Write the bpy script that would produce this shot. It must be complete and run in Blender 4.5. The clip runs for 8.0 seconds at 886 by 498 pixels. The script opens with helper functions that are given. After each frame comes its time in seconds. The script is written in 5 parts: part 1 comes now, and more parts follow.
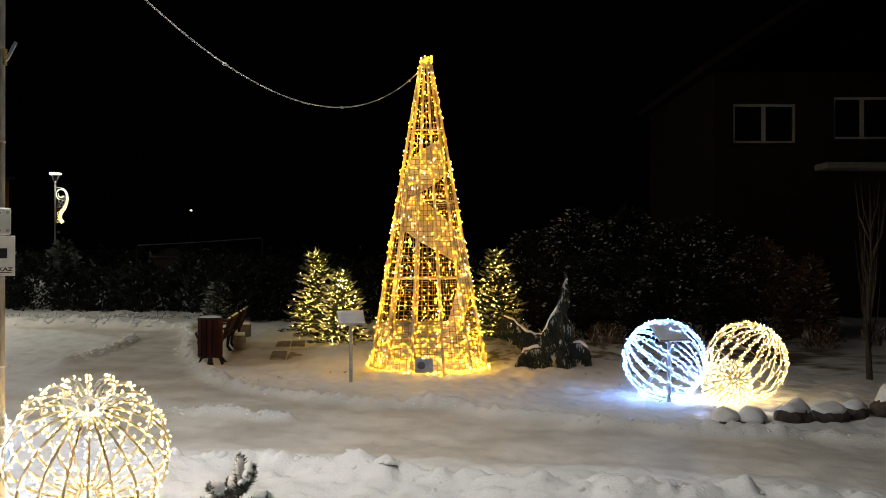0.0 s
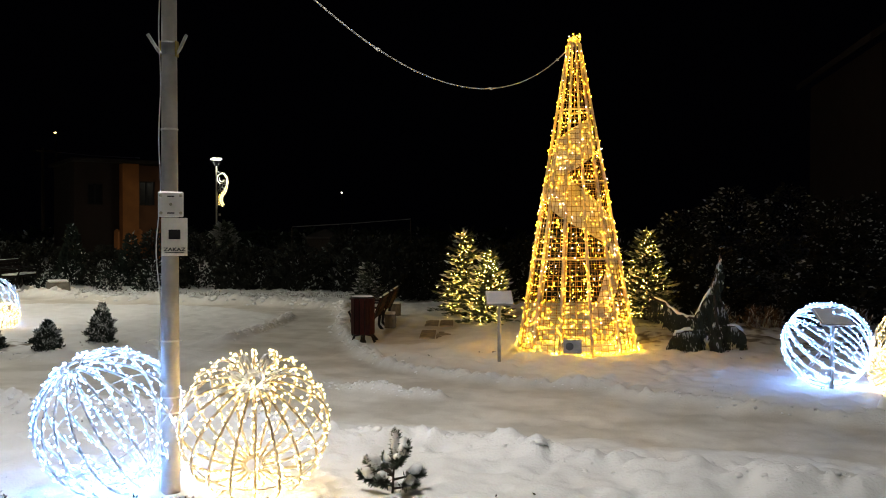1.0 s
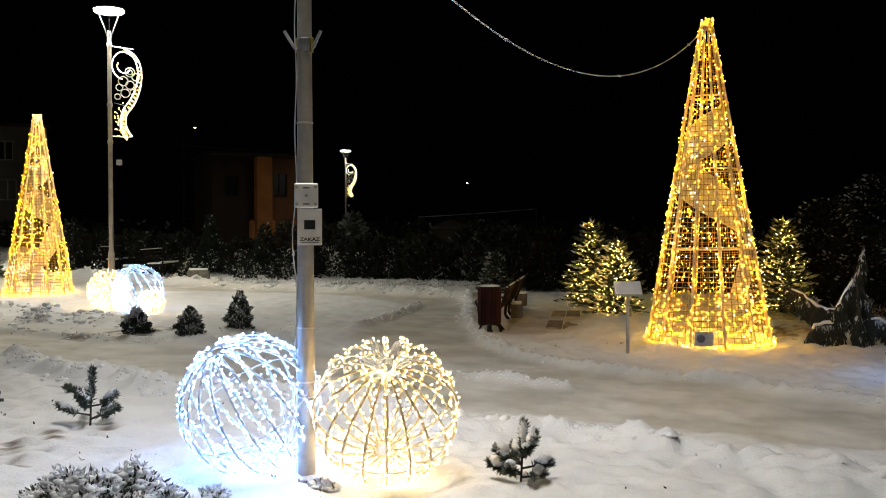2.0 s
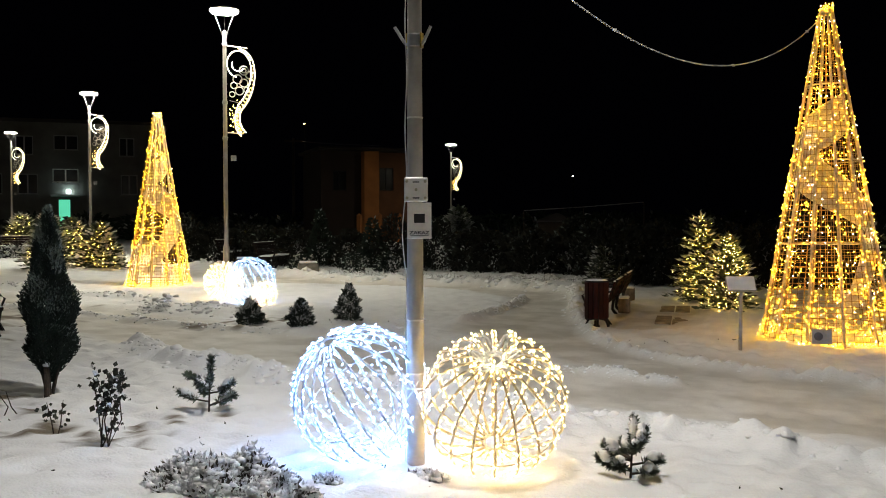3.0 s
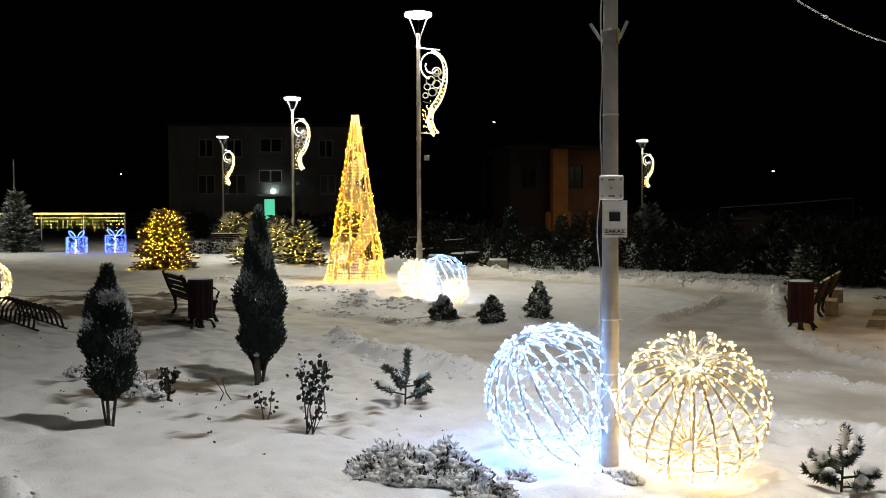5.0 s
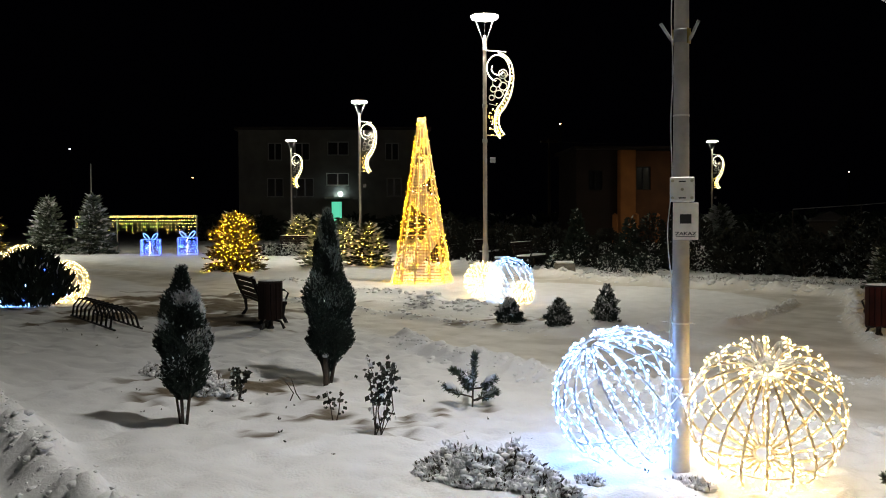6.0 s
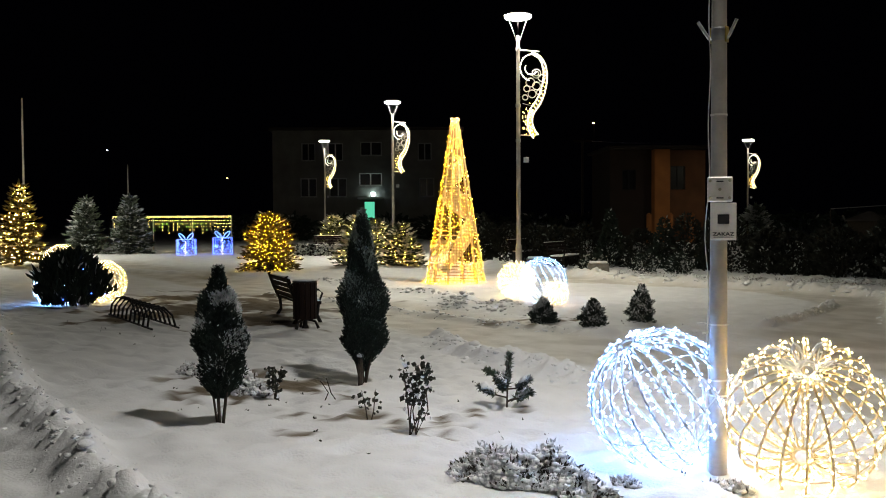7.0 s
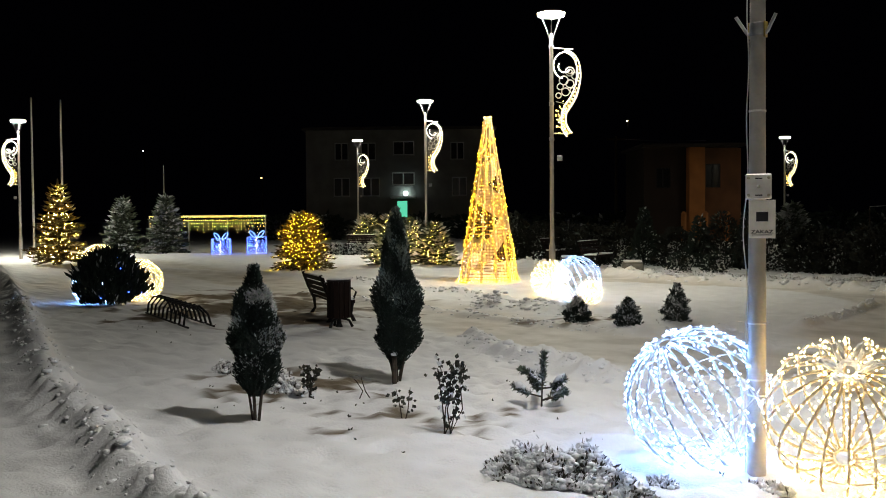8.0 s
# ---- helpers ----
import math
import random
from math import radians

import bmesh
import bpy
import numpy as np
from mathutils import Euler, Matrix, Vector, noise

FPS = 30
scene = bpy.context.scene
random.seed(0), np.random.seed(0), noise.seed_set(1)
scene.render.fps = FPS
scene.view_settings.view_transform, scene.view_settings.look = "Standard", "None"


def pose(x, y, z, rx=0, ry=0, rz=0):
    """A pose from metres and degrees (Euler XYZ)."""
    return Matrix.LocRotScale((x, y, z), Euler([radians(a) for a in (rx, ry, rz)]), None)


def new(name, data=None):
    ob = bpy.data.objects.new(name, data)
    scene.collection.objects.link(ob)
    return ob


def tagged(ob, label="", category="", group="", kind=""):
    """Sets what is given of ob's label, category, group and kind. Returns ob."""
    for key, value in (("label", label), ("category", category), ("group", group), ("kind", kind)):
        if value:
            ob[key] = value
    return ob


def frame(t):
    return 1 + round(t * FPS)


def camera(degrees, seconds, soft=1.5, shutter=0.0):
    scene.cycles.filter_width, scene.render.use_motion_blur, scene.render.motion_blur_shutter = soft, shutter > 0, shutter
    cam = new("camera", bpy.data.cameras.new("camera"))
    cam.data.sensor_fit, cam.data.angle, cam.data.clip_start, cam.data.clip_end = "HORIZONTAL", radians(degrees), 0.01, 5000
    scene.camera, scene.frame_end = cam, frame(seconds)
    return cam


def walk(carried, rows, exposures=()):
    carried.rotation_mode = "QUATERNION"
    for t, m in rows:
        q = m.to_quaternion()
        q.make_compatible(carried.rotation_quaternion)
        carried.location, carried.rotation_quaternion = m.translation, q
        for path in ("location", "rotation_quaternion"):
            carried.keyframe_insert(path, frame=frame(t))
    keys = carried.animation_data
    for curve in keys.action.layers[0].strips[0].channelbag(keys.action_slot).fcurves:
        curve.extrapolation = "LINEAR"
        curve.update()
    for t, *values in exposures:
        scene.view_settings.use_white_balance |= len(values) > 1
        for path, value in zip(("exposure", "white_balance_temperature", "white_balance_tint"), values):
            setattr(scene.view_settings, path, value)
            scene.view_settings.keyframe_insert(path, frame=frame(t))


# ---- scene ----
cam = camera(50.7, 8.0, soft=1.0)
# seconds, place, yaw, pitch, roll
ROWS = [
    (0.0, 0.0, 0.0, 1.7, 0.04, 0.34, -0.14), (0.5, -0.019, -0.011, 1.697, 4.71, -0.33, -0.03),
    (1.0, -0.037, -0.029, 1.698, 8.92, -0.85, -0.04), (1.5, -0.047, -0.04, 1.699, 12.32, -1.13, 0.03),
    (2.0, -0.054, -0.059, 1.697, 16.57, -1.46, 0.08), (3.5, -0.084, -0.091, 1.698, 26.1, -1.9, 0.12),
    (4.0, -0.092, -0.096, 1.7, 29.57, -1.92, 0.16), (4.5, -0.1, -0.106, 1.701, 31.73, -1.96, 0.2),
    (5.0, -0.103, -0.116, 1.703, 34.45, -1.95, 0.23), (6.5, -0.119, -0.138, 1.706, 39.59, -1.76, 0.34),
    (7.0, -0.126, -0.143, 1.708, 40.44, -1.79, 0.35), (7.5, -0.132, -0.145, 1.71, 41.44, -1.81, 0.42),
    (8.0, -0.146, -0.141, 1.703, 42.43, -1.83, 0.49),
]
walk(cam, [(t, pose(x, y, z, 90 + pitch, roll, yaw)) for t, x, y, z, yaw, pitch, roll in ROWS])

# ---- night sky and the lamps' strengths ----
world = bpy.data.worlds.new("night")
scene.world = world
world.use_nodes = True
world.node_tree.nodes["Background"].inputs[0].default_value = (0.3, 0.27, 0.6, 1)
world.node_tree.nodes["Background"].inputs[1].default_value = 0.0008
scene.view_settings.exposure = 0.0
LAMP_W = 330.0  # watts of a street lamp's head
CONE_GLOW, BALL_WARM_GLOW, BALL_COLD_GLOW, FIR_GLOW = 96.0, 37.0, 80.0, 60.0

# ---- materials ----
def mat(name, base, rough=0.6, scale=6.0, vary=0.25, bump=0.2, metal=0.0, fine=40.0, second=None, per_object=0.0):
    """A surface with stains at one scale and grain at another. second: a colour that shows in patches."""
    m = bpy.data.materials.new(name)
    m.use_nodes = True
    nt = m.node_tree
    b = nt.nodes["Principled BSDF"]
    tc = nt.nodes.new("ShaderNodeTexCoord")
    big, small = nt.nodes.new("ShaderNodeTexNoise"), nt.nodes.new("ShaderNodeTexNoise")
    big.inputs["Scale"].default_value, small.inputs["Scale"].default_value = scale, fine
    big.inputs["Detail"].default_value = 5
    for n in (big, small):
        nt.links.new(tc.outputs["Object"], n.inputs["Vector"])
    ramp = nt.nodes.new("ShaderNodeValToRGB")
    lo = second or tuple(c * (1 - vary) for c in base)
    hi = base if second else tuple(min(1, c * (1 + vary)) for c in base)
    ramp.color_ramp.elements[0].color, ramp.color_ramp.elements[1].color = (*lo, 1), (*hi, 1)
    ramp.color_ramp.elements[0].position, ramp.color_ramp.elements[1].position = 0.35, 0.65
    nt.links.new(big.outputs["Fac"], ramp.inputs[0])
    mix = nt.nodes.new("ShaderNodeMix")
    mix.data_type, mix.blend_type = "RGBA", "MULTIPLY"
    mix.inputs["Factor"].default_value = vary
    nt.links.new(ramp.outputs[0], mix.inputs[6])
    nt.links.new(small.outputs["Color"], mix.inputs[7])
    out = mix.outputs[2]
    if per_object:
        info, hsv = nt.nodes.new("ShaderNodeObjectInfo"), nt.nodes.new("ShaderNodeHueSaturation")
        rng = nt.nodes.new("ShaderNodeMapRange")
        rng.inputs[3].default_value, rng.inputs[4].default_value = 1 - per_object, 1 + per_object
        nt.links.new(info.outputs["Random"], rng.inputs[0])
        nt.links.new(rng.outputs[0], hsv.inputs["Value"])
        nt.links.new(out, hsv.inputs["Color"])
        out = hsv.outputs[0]
    nt.links.new(out, b.inputs["Base Color"])
    b.inputs["Roughness"].default_value, b.inputs["Metallic"].default_value = rough, metal
    if bump:
        bp = nt.nodes.new("ShaderNodeBump")
        bp.inputs["Strength"].default_value, bp.inputs["Distance"].default_value = bump, 0.01
        nt.links.new(small.outputs["Fac"], bp.inputs["Height"])
        nt.links.new(bp.outputs[0], b.inputs["Normal"])
    return m


def glow(name, colour, strength, base=(0.8, 0.8, 0.8)):
    m = bpy.data.materials.new(name)
    m.use_nodes = True
    b = m.node_tree.nodes["Principled BSDF"]
    b.inputs["Base Color"].default_value = (*base, 1)
    b.inputs["Emission Color"].default_value = (*colour, 1)
    b.inputs["Emission Strength"].default_value = strength
    return m


SNOW = mat("snow", (0.82, 0.83, 0.85), 0.6, 5.0, 0.06, 0.5, fine=60)
ZINC = mat("galvanised_steel", (0.42, 0.42, 0.42), 0.45, 8, 0.2, 0.05, 0.7)
POLE_PAINT = mat("grey_painted_pole", (0.46, 0.43, 0.38), 0.5, 5, 0.15, 0.1, 0.2)
RIB_COLD = mat("frosted_white_wire", (0.74, 0.77, 0.8), 0.5, 30, 0.25, 0.3, 0.0)
RIB_WARM = mat("frosted_gold_wire", (0.54, 0.43, 0.27), 0.5, 30, 0.3, 0.3, 0.0, second=(0.72, 0.65, 0.53))
CONE_WIRE = mat("gold_cone_wire", (0.28, 0.18, 0.06), 0.5, 20, 0.3, 0.2, 0.0)
CONE_POST = mat("gold_cone_post", (0.52, 0.42, 0.27), 0.5, 20, 0.25, 0.2, 0.0)
RIBBON = mat("glitter_ribbon", (0.66, 0.63, 0.6), 0.6, 120, 0.25, 0.6, 0.0, fine=400)
WHITE_PLASTIC = mat("white_plastic", (0.8, 0.79, 0.75), 0.4, 12, 0.1, 0.05, second=(0.66, 0.63, 0.56))
SIGN_WHITE = mat("worn_sign_plate", (0.88, 0.86, 0.8), 0.45, 10, 0.12, 0.05, second=(0.74, 0.7, 0.62))
BLACK = mat("black_print", (0.012, 0.012, 0.012), 0.5, 30, 0.3, 0)
DARK_IRON = mat("black_cast_iron", (0.018, 0.018, 0.02), 0.45, 20, 0.4, 0.4, 0.3)
RED_WOOD = mat("red_brown_stained_wood", (0.034, 0.006, 0.0045), 0.75, 3, 0.4, 0.4, per_object=0.35)
# Dark wood of the benches; on the left bin it stands for shade.
DARK_WOOD = mat("dark_stained_shaded_wood", (0.014, 0.007, 0.006), 0.8, 3, 0.4, 0.4, per_object=0.3)
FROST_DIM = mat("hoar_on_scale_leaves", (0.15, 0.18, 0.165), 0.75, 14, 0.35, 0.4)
BULB_FARGOLD = glow("deep_gold_led", (1.0, 0.5, 0.012), FIR_GLOW)
# Lighter golden needles: the bulbs' glow is put into the colour.
NEEDLE_BULB_LIT = mat("bulb_lit_fir_needles", (0.17, 0.14, 0.055), 0.7, 9, 0.5, 0.3)
BARK = mat("dark_bark", (0.055, 0.04, 0.028), 0.9, 20, 0.5, 1.0)
STONE = mat("dark_field_stone", (0.13, 0.1, 0.085), 0.85, 7, 0.4, 1.0, second=(0.05, 0.04, 0.036))
NEEDLE_BLUE = mat("blue_spruce_needles", (0.11, 0.135, 0.095), 0.7, 9, 0.5, 0.3)
THUJA = mat("thuja_scale_leaves", (0.013, 0.027, 0.018), 0.75, 9, 0.5, 0.3)
FROST = mat("snow_dusted_leaves", (0.56, 0.58, 0.58), 0.7, 14, 0.35, 0.4)
LEAF = mat("dark_rose_leaf", (0.03, 0.035, 0.02), 0.6, 20, 0.5, 0.2)
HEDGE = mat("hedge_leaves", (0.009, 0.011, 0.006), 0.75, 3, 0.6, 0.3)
BROWN_LEAF = mat("withered_leaves", (0.16, 0.085, 0.035), 0.8, 4, 0.5, 0.3)
for m_ in (RED_WOOD, DARK_WOOD, DARK_IRON):
    m_.node_tree.nodes["Principled BSDF"].inputs["Specular IOR Level"].default_value = 0.15
BULB_GOLD = glow("gold_led", (1.0, 0.46, 0.008), CONE_GLOW)
BULB_WARM = glow("warm_white_led", (1.0, 0.7, 0.26), BALL_WARM_GLOW)
BULB_COLD = glow("cold_white_led", (0.2, 0.44, 1.0), BALL_COLD_GLOW)
BULB_FIR = glow("fir_led", (1.0, 0.62, 0.08), FIR_GLOW)
BULB_ORN = glow("ornament_led", (1.0, 0.62, 0.12), 12.0)
BULB_BLUE = glow("blue_led", (0.025, 0.1, 1.0), 6.5)
BULB_PALE = glow("pale_gold_led", (1.0, 0.86, 0.62), 30.0)
BULB_GREEN = glow("green_led", (0.35, 0.7, 0.05), 2.2)
TUBE_WHITE = glow("light_tube", (1.0, 0.92, 0.66), 3.4)
LAMP_LENS = glow("lamp_lens", (1.0, 0.97, 0.75), 30.0)


# ---- tools for meshes ----
def gz(x, y):
    """The ground's general height."""
    return 0.0097 * min(max(-x, -8), 12) + 0.0027 * min(y, 25)


def link(name, me, material, parent=None, label=""):
    ob = new(name, me)
    for m in material if isinstance(material, (list, tuple)) else [material]:
        if m.name not in [s.name for s in me.materials if s]:
            me.materials.append(m)
    if parent is not None:
        ob.parent = parent
    return tagged(ob, label)


def part(name, bm, material, parent=None, label="", smooth=False):
    me = bpy.data.meshes.new(name)
    if smooth:
        for fc in bm.faces:
            fc.smooth = True
    bm.to_mesh(me)
    bm.free()
    return link(name, me, material, parent, label)


def base(name, x, y, z=None, turn=0.0):
    ob = new(name)
    ob.empty_display_size = 0.1
    ob.matrix_basis = pose(x, y, gz(x, y) if z is None else z, 0, 0, turn)
    return ob


def box(bm, x0, y0, z0, x1, y1, z1, m=None, bevel=0.0):
    g = bmesh.ops.create_cube(bm, size=1, matrix=Matrix.LocRotScale(((x0 + x1) / 2, (y0 + y1) / 2, (z0 + z1) / 2), None, (x1 - x0, y1 - y0, z1 - z0)))
    vs = g["verts"]
    if m is not None:
        bmesh.ops.transform(bm, matrix=m, verts=vs)
    if bevel:
        es = list({e for v in vs for e in v.link_edges})
        bmesh.ops.bevel(bm, geom=es, offset=bevel, segments=1, affect="EDGES", profile=0.5)
    return vs


def box_bm(*a, **k):
    bm = bmesh.new()
    box(bm, *a, **k)
    return bm


def lathe(profile, n=16, bm=None, m=None):
    """A turned body about z, from (radius, height) pairs."""
    bm = bm or bmesh.new()
    rings = []
    for r, z in profile:
        rings.append([bm.verts.new((r * math.cos(2 * math.pi * i / n), r * math.sin(2 * math.pi * i / n), z)) for i in range(n)])
    for a, b in zip(rings, rings[1:]):
        for i in range(n):
            bm.faces.new((a[i], a[(i + 1) % n], b[(i + 1) % n], b[i]))
    bm.faces.new(rings[0][::-1])
    bm.faces.new(rings[-1])
    if m is not None:
        bmesh.ops.transform(bm, matrix=m, verts=[v for r in rings for v in r])
    return bm


def tube(points, radius, n=6, bm=None, closed=False):
    """A round bar along points. radius: one number, or one for each point."""
    bm = bm or bmesh.new()
    pts = [Vector(p) for p in points]
    k = len(pts)
    rings = []
    up = Vector((0.13, 0.31, 0.94))
    for i, p in enumerate(pts):
        a = pts[(i - 1) % k] if closed or i > 0 else p
        b = pts[(i + 1) % k] if closed or i < k - 1 else p
        d = (b - a).normalized()
        u = d.cross(up)
        if u.length < 0.1:
            u = d.cross(Vector((1, 0, 0)))
        u.normalize()
        v = d.cross(u)
        r = float(radius[i] if isinstance(radius, (list, tuple)) else radius)
        rings.append([bm.verts.new(p + r * (math.cos(2 * math.pi * j / n) * u + math.sin(2 * math.pi * j / n) * v)) for j in range(n)])
    pairs = list(zip(rings, rings[1:])) + ([(rings[-1], rings[0])] if closed else [])
    for a, b in pairs:
        for j in range(n):
            bm.faces.new((a[j], a[(j + 1) % n], b[(j + 1) % n], b[j]))
    if not closed:
        bm.faces.new(rings[0][::-1])
        bm.faces.new(rings[-1])
    return bm


def bulb_mesh(points, size, long=1.6, rng=None):
    """Small faceted bulbs at points, each leaning its own way."""
    rng = rng or np.random.default_rng(3)
    P = np.asarray(points, float)
    n = len(P)
    d = rng.normal(size=(n, 3))
    d /= np.linalg.norm(d, axis=1)[:, None]
    a = np.cross(d, rng.normal(size=(n, 3)))
    a /= np.linalg.norm(a, axis=1)[:, None]
    b = np.cross(d, a)
    s = size * rng.uniform(0.75, 1.25, (n, 1))
    V = np.stack([P + d * s * long, P - d * s * long, P + a * s, P - a * s, P + b * s, P - b * s], 1).reshape(-1, 3)
    F = np.array([(0, 2, 4), (0, 4, 3), (0, 3, 5), (0, 5, 2), (1, 4, 2), (1, 3, 4), (1, 5, 3), (1, 2, 5)])
    F = (F[None] + 6 * np.arange(n)[:, None, None]).reshape(-1, 3)
    me = bpy.data.meshes.new("bulbs")
    me.from_pydata(V.tolist(), [], F.tolist())
    return me


def sprays(P, D, L, W, frost, rng, name="crown", clump=0.8):
    """Foliage: at each place two crossed pointed blades along a direction. frost: share that carries snow, for each."""
    P, D = np.asarray(P, float), np.asarray(D, float)
    n = len(P)
    L, W, frost = (np.broadcast_to(np.asarray(q, float), (n,)) for q in (L, W, frost))
    D = D / np.linalg.norm(D, axis=1)[:, None]
    a = np.cross(D, rng.normal(size=(n, 3)))
    a /= np.linalg.norm(a, axis=1)[:, None]
    b = np.cross(D, a)
    L, W = L[:, None], W[:, None]
    mid = P + D * L * 0.45 - np.array([0, 0, 1]) * L * 0.04
    V = np.stack([P, P + D * L, mid + a * W, mid - a * W, mid + b * W, mid - b * W], 1).reshape(-1, 3)
    F = (np.array([(0, 2, 1, 3), (0, 4, 1, 5)])[None] + 6 * np.arange(n)[:, None, None]).reshape(-1, 4)
    me = bpy.data.meshes.new(name)
    me.from_pydata(V.tolist(), [], F.tolist())
    patch = sum(np.sin(P @ rng.normal(size=3) * (2.2 / max(0.09, P[:, 2].max() * 0.1)) + rng.uniform(0, 6)) for _ in range(3))
    frost = frost * np.clip(0.75 + clump * patch, 0.05, 2.2)
    idx = np.repeat((rng.random(n) < frost).astype(np.int32), 2)
    return me, idx


def crown(parent, P, D, L, W, frost, mats, rng, name="crown", label="", clump=0.8):
    me, idx = sprays(P, D, L, W, frost, rng, name, clump)
    ob = link(name, me, mats, parent, label)
    me.polygons.foreach_set("material_index", idx)
    return ob


# ---- the snow-covered ground ----
def steps(marks):
    """Grid lines from (start, end, spacing) stretches."""
    out = []
    for a, b, s in marks:
        out += list(np.arange(a, b - 1e-6, s))
    return np.array(out + [marks[-1][1]])


def seg_dist(X, Y, pts):
    """How far each place lies from a bent line."""
    best = np.full(X.shape, 1e9)
    for (x0, y0), (x1, y1) in zip(pts, pts[1:]):
        dx, dy = x1 - x0, y1 - y0
        k = np.clip(((X - x0) * dx + (Y - y0) * dy) / (dx * dx + dy * dy), 0, 1)
        best = np.minimum(best, np.hypot(X - x0 - k * dx, Y - y0 - k * dy))
    return best


LATTICE = {}


def lumps(X, Y, size, seed):
    """Cheap smooth noise on a lattice."""
    if seed not in LATTICE:
        LATTICE[seed] = np.random.default_rng(seed).random((128, 128))
    r = LATTICE[seed]
    u, v = X / size, Y / size
    i, j = np.floor(u).astype(int), np.floor(v).astype(int)
    fu, fv = u - i, v - j
    fu, fv = fu * fu * (3 - 2 * fu), fv * fv * (3 - 2 * fv)
    q = lambda a, b: r[a % 128, b % 128]
    return (q(i, j) * (1 - fu) + q(i + 1, j) * fu) * (1 - fv) + (q(i, j + 1) * (1 - fu) + q(i + 1, j + 1) * fu) * fv - 0.5


# edges where the shovelled snow lies: line, height, half width
RIDGES = {
    "near": ([(-3.3, 7.9), (-2.6, 7.5), (-2.0, 7.2), (-1.6, 7.4), (-1.0, 7.4), (-0.36, 7.05), (0.2, 6.82), (0.9, 6.6), (2.6, 6.4), (6, 5.5), (12, 4)], 0.06, 0.22),
    "far": ([(-4.02, 14.88), (-3.3, 13.0), (-2.58, 11.73), (-1.92, 11.19), (-1.2, 10.76), (-0.54, 10.52), (0.1, 10.4), (0.57, 9.91), (1.25, 9.61), (2.28, 9.1), (3.48, 8.95), (4.1, 8.65), (7, 7.8), (14, 5)], 0.06, 0.11),
    "fork": ([(-3.3, 10.3), (-3.03, 10.14), (-2.28, 9.83), (-1.64, 9.54)], 0.045, 0.09),
    "plaza": ([(-20, 25.5), (-14.6, 22.0), (-12.5, 21.3), (-11.07, 20.9), (-9.3, 20.7), (-7.6, 20.9), (-6.5, 20.55), (-5.4, 19.9), (-4.7, 17.6), (-4.1, 15.2)], 0.1, 0.15),
    "curl": ([(-5.55, 13.6), (-5.6, 15.1), (-5.75, 16.9), (-6.0, 18.1)], 0.055, 0.1),
    "bed": ([(-32, 16.0), (-22.1, 16.5), (-17.7, 15.9), (-14.2, 14.7), (-12.5, 14.4), (-11.2, 13.6)], 0.05, 0.16),
    "heap": ([(-11.3, 13.5), (-10.75, 12.7), (-10.1, 13.3), (-9.4, 12.9)], 0.07, 0.32),
    "border": ([(-16, 12.7), (-13.9, 12.4), (-12.2, 12.1), (-10.4, 11.8), (-8.6, 11.3), (-7.2, 11.3), (-5.9, 12.2)], 0.04, 0.14),
    "inner": ([(-8.4, 9.5), (-7.5, 8.7), (-6.6, 8.35), (-6.0, 8.3), (-5.2, 7.9), (-4.2, 7.95), (-3.3, 7.9)], 0.08, 0.2),
    "kerb": ([(-34, 13.6), (-25.2, 10.2), (-18.2, 7.5), (-14.2, 5.97), (-11.2, 4.78), (-8.95, 3.92), (-7.44, 3.48), (-6.34, 3.14), (-5.58, 2.88), (-3.0, 2.2), (3, 0.8)], 0.1, 0.18),
}
PATHS = [
    ([(12, 6.2), (4, 7.9), (1.6, 8.5), (-0.5, 8.9), (-2.5, 9.0), (-4.5, 9.8), (-8, 10.4), (-12, 11.8), (-20, 14.5), (-34, 19)], 0.95),
    ([(1.6, 8.9), (-0.5, 10.0), (-2.5, 11.2), (-4.4, 13.0), (-4.6, 15.5), (-5.6, 19.0), (-8.5, 20.8), (-13, 20.2), (-18, 22), (-30, 30)], 0.8),
    ([(-3.0, 14.4), (-2.75, 16.4), (-2.5, 19.0)], 0.55),
    ([(-40, 14), (-16.2, 5.0), (-9.2, 2.6), (-5.4, 1.7), (3, -0.8)], 1.0),
]


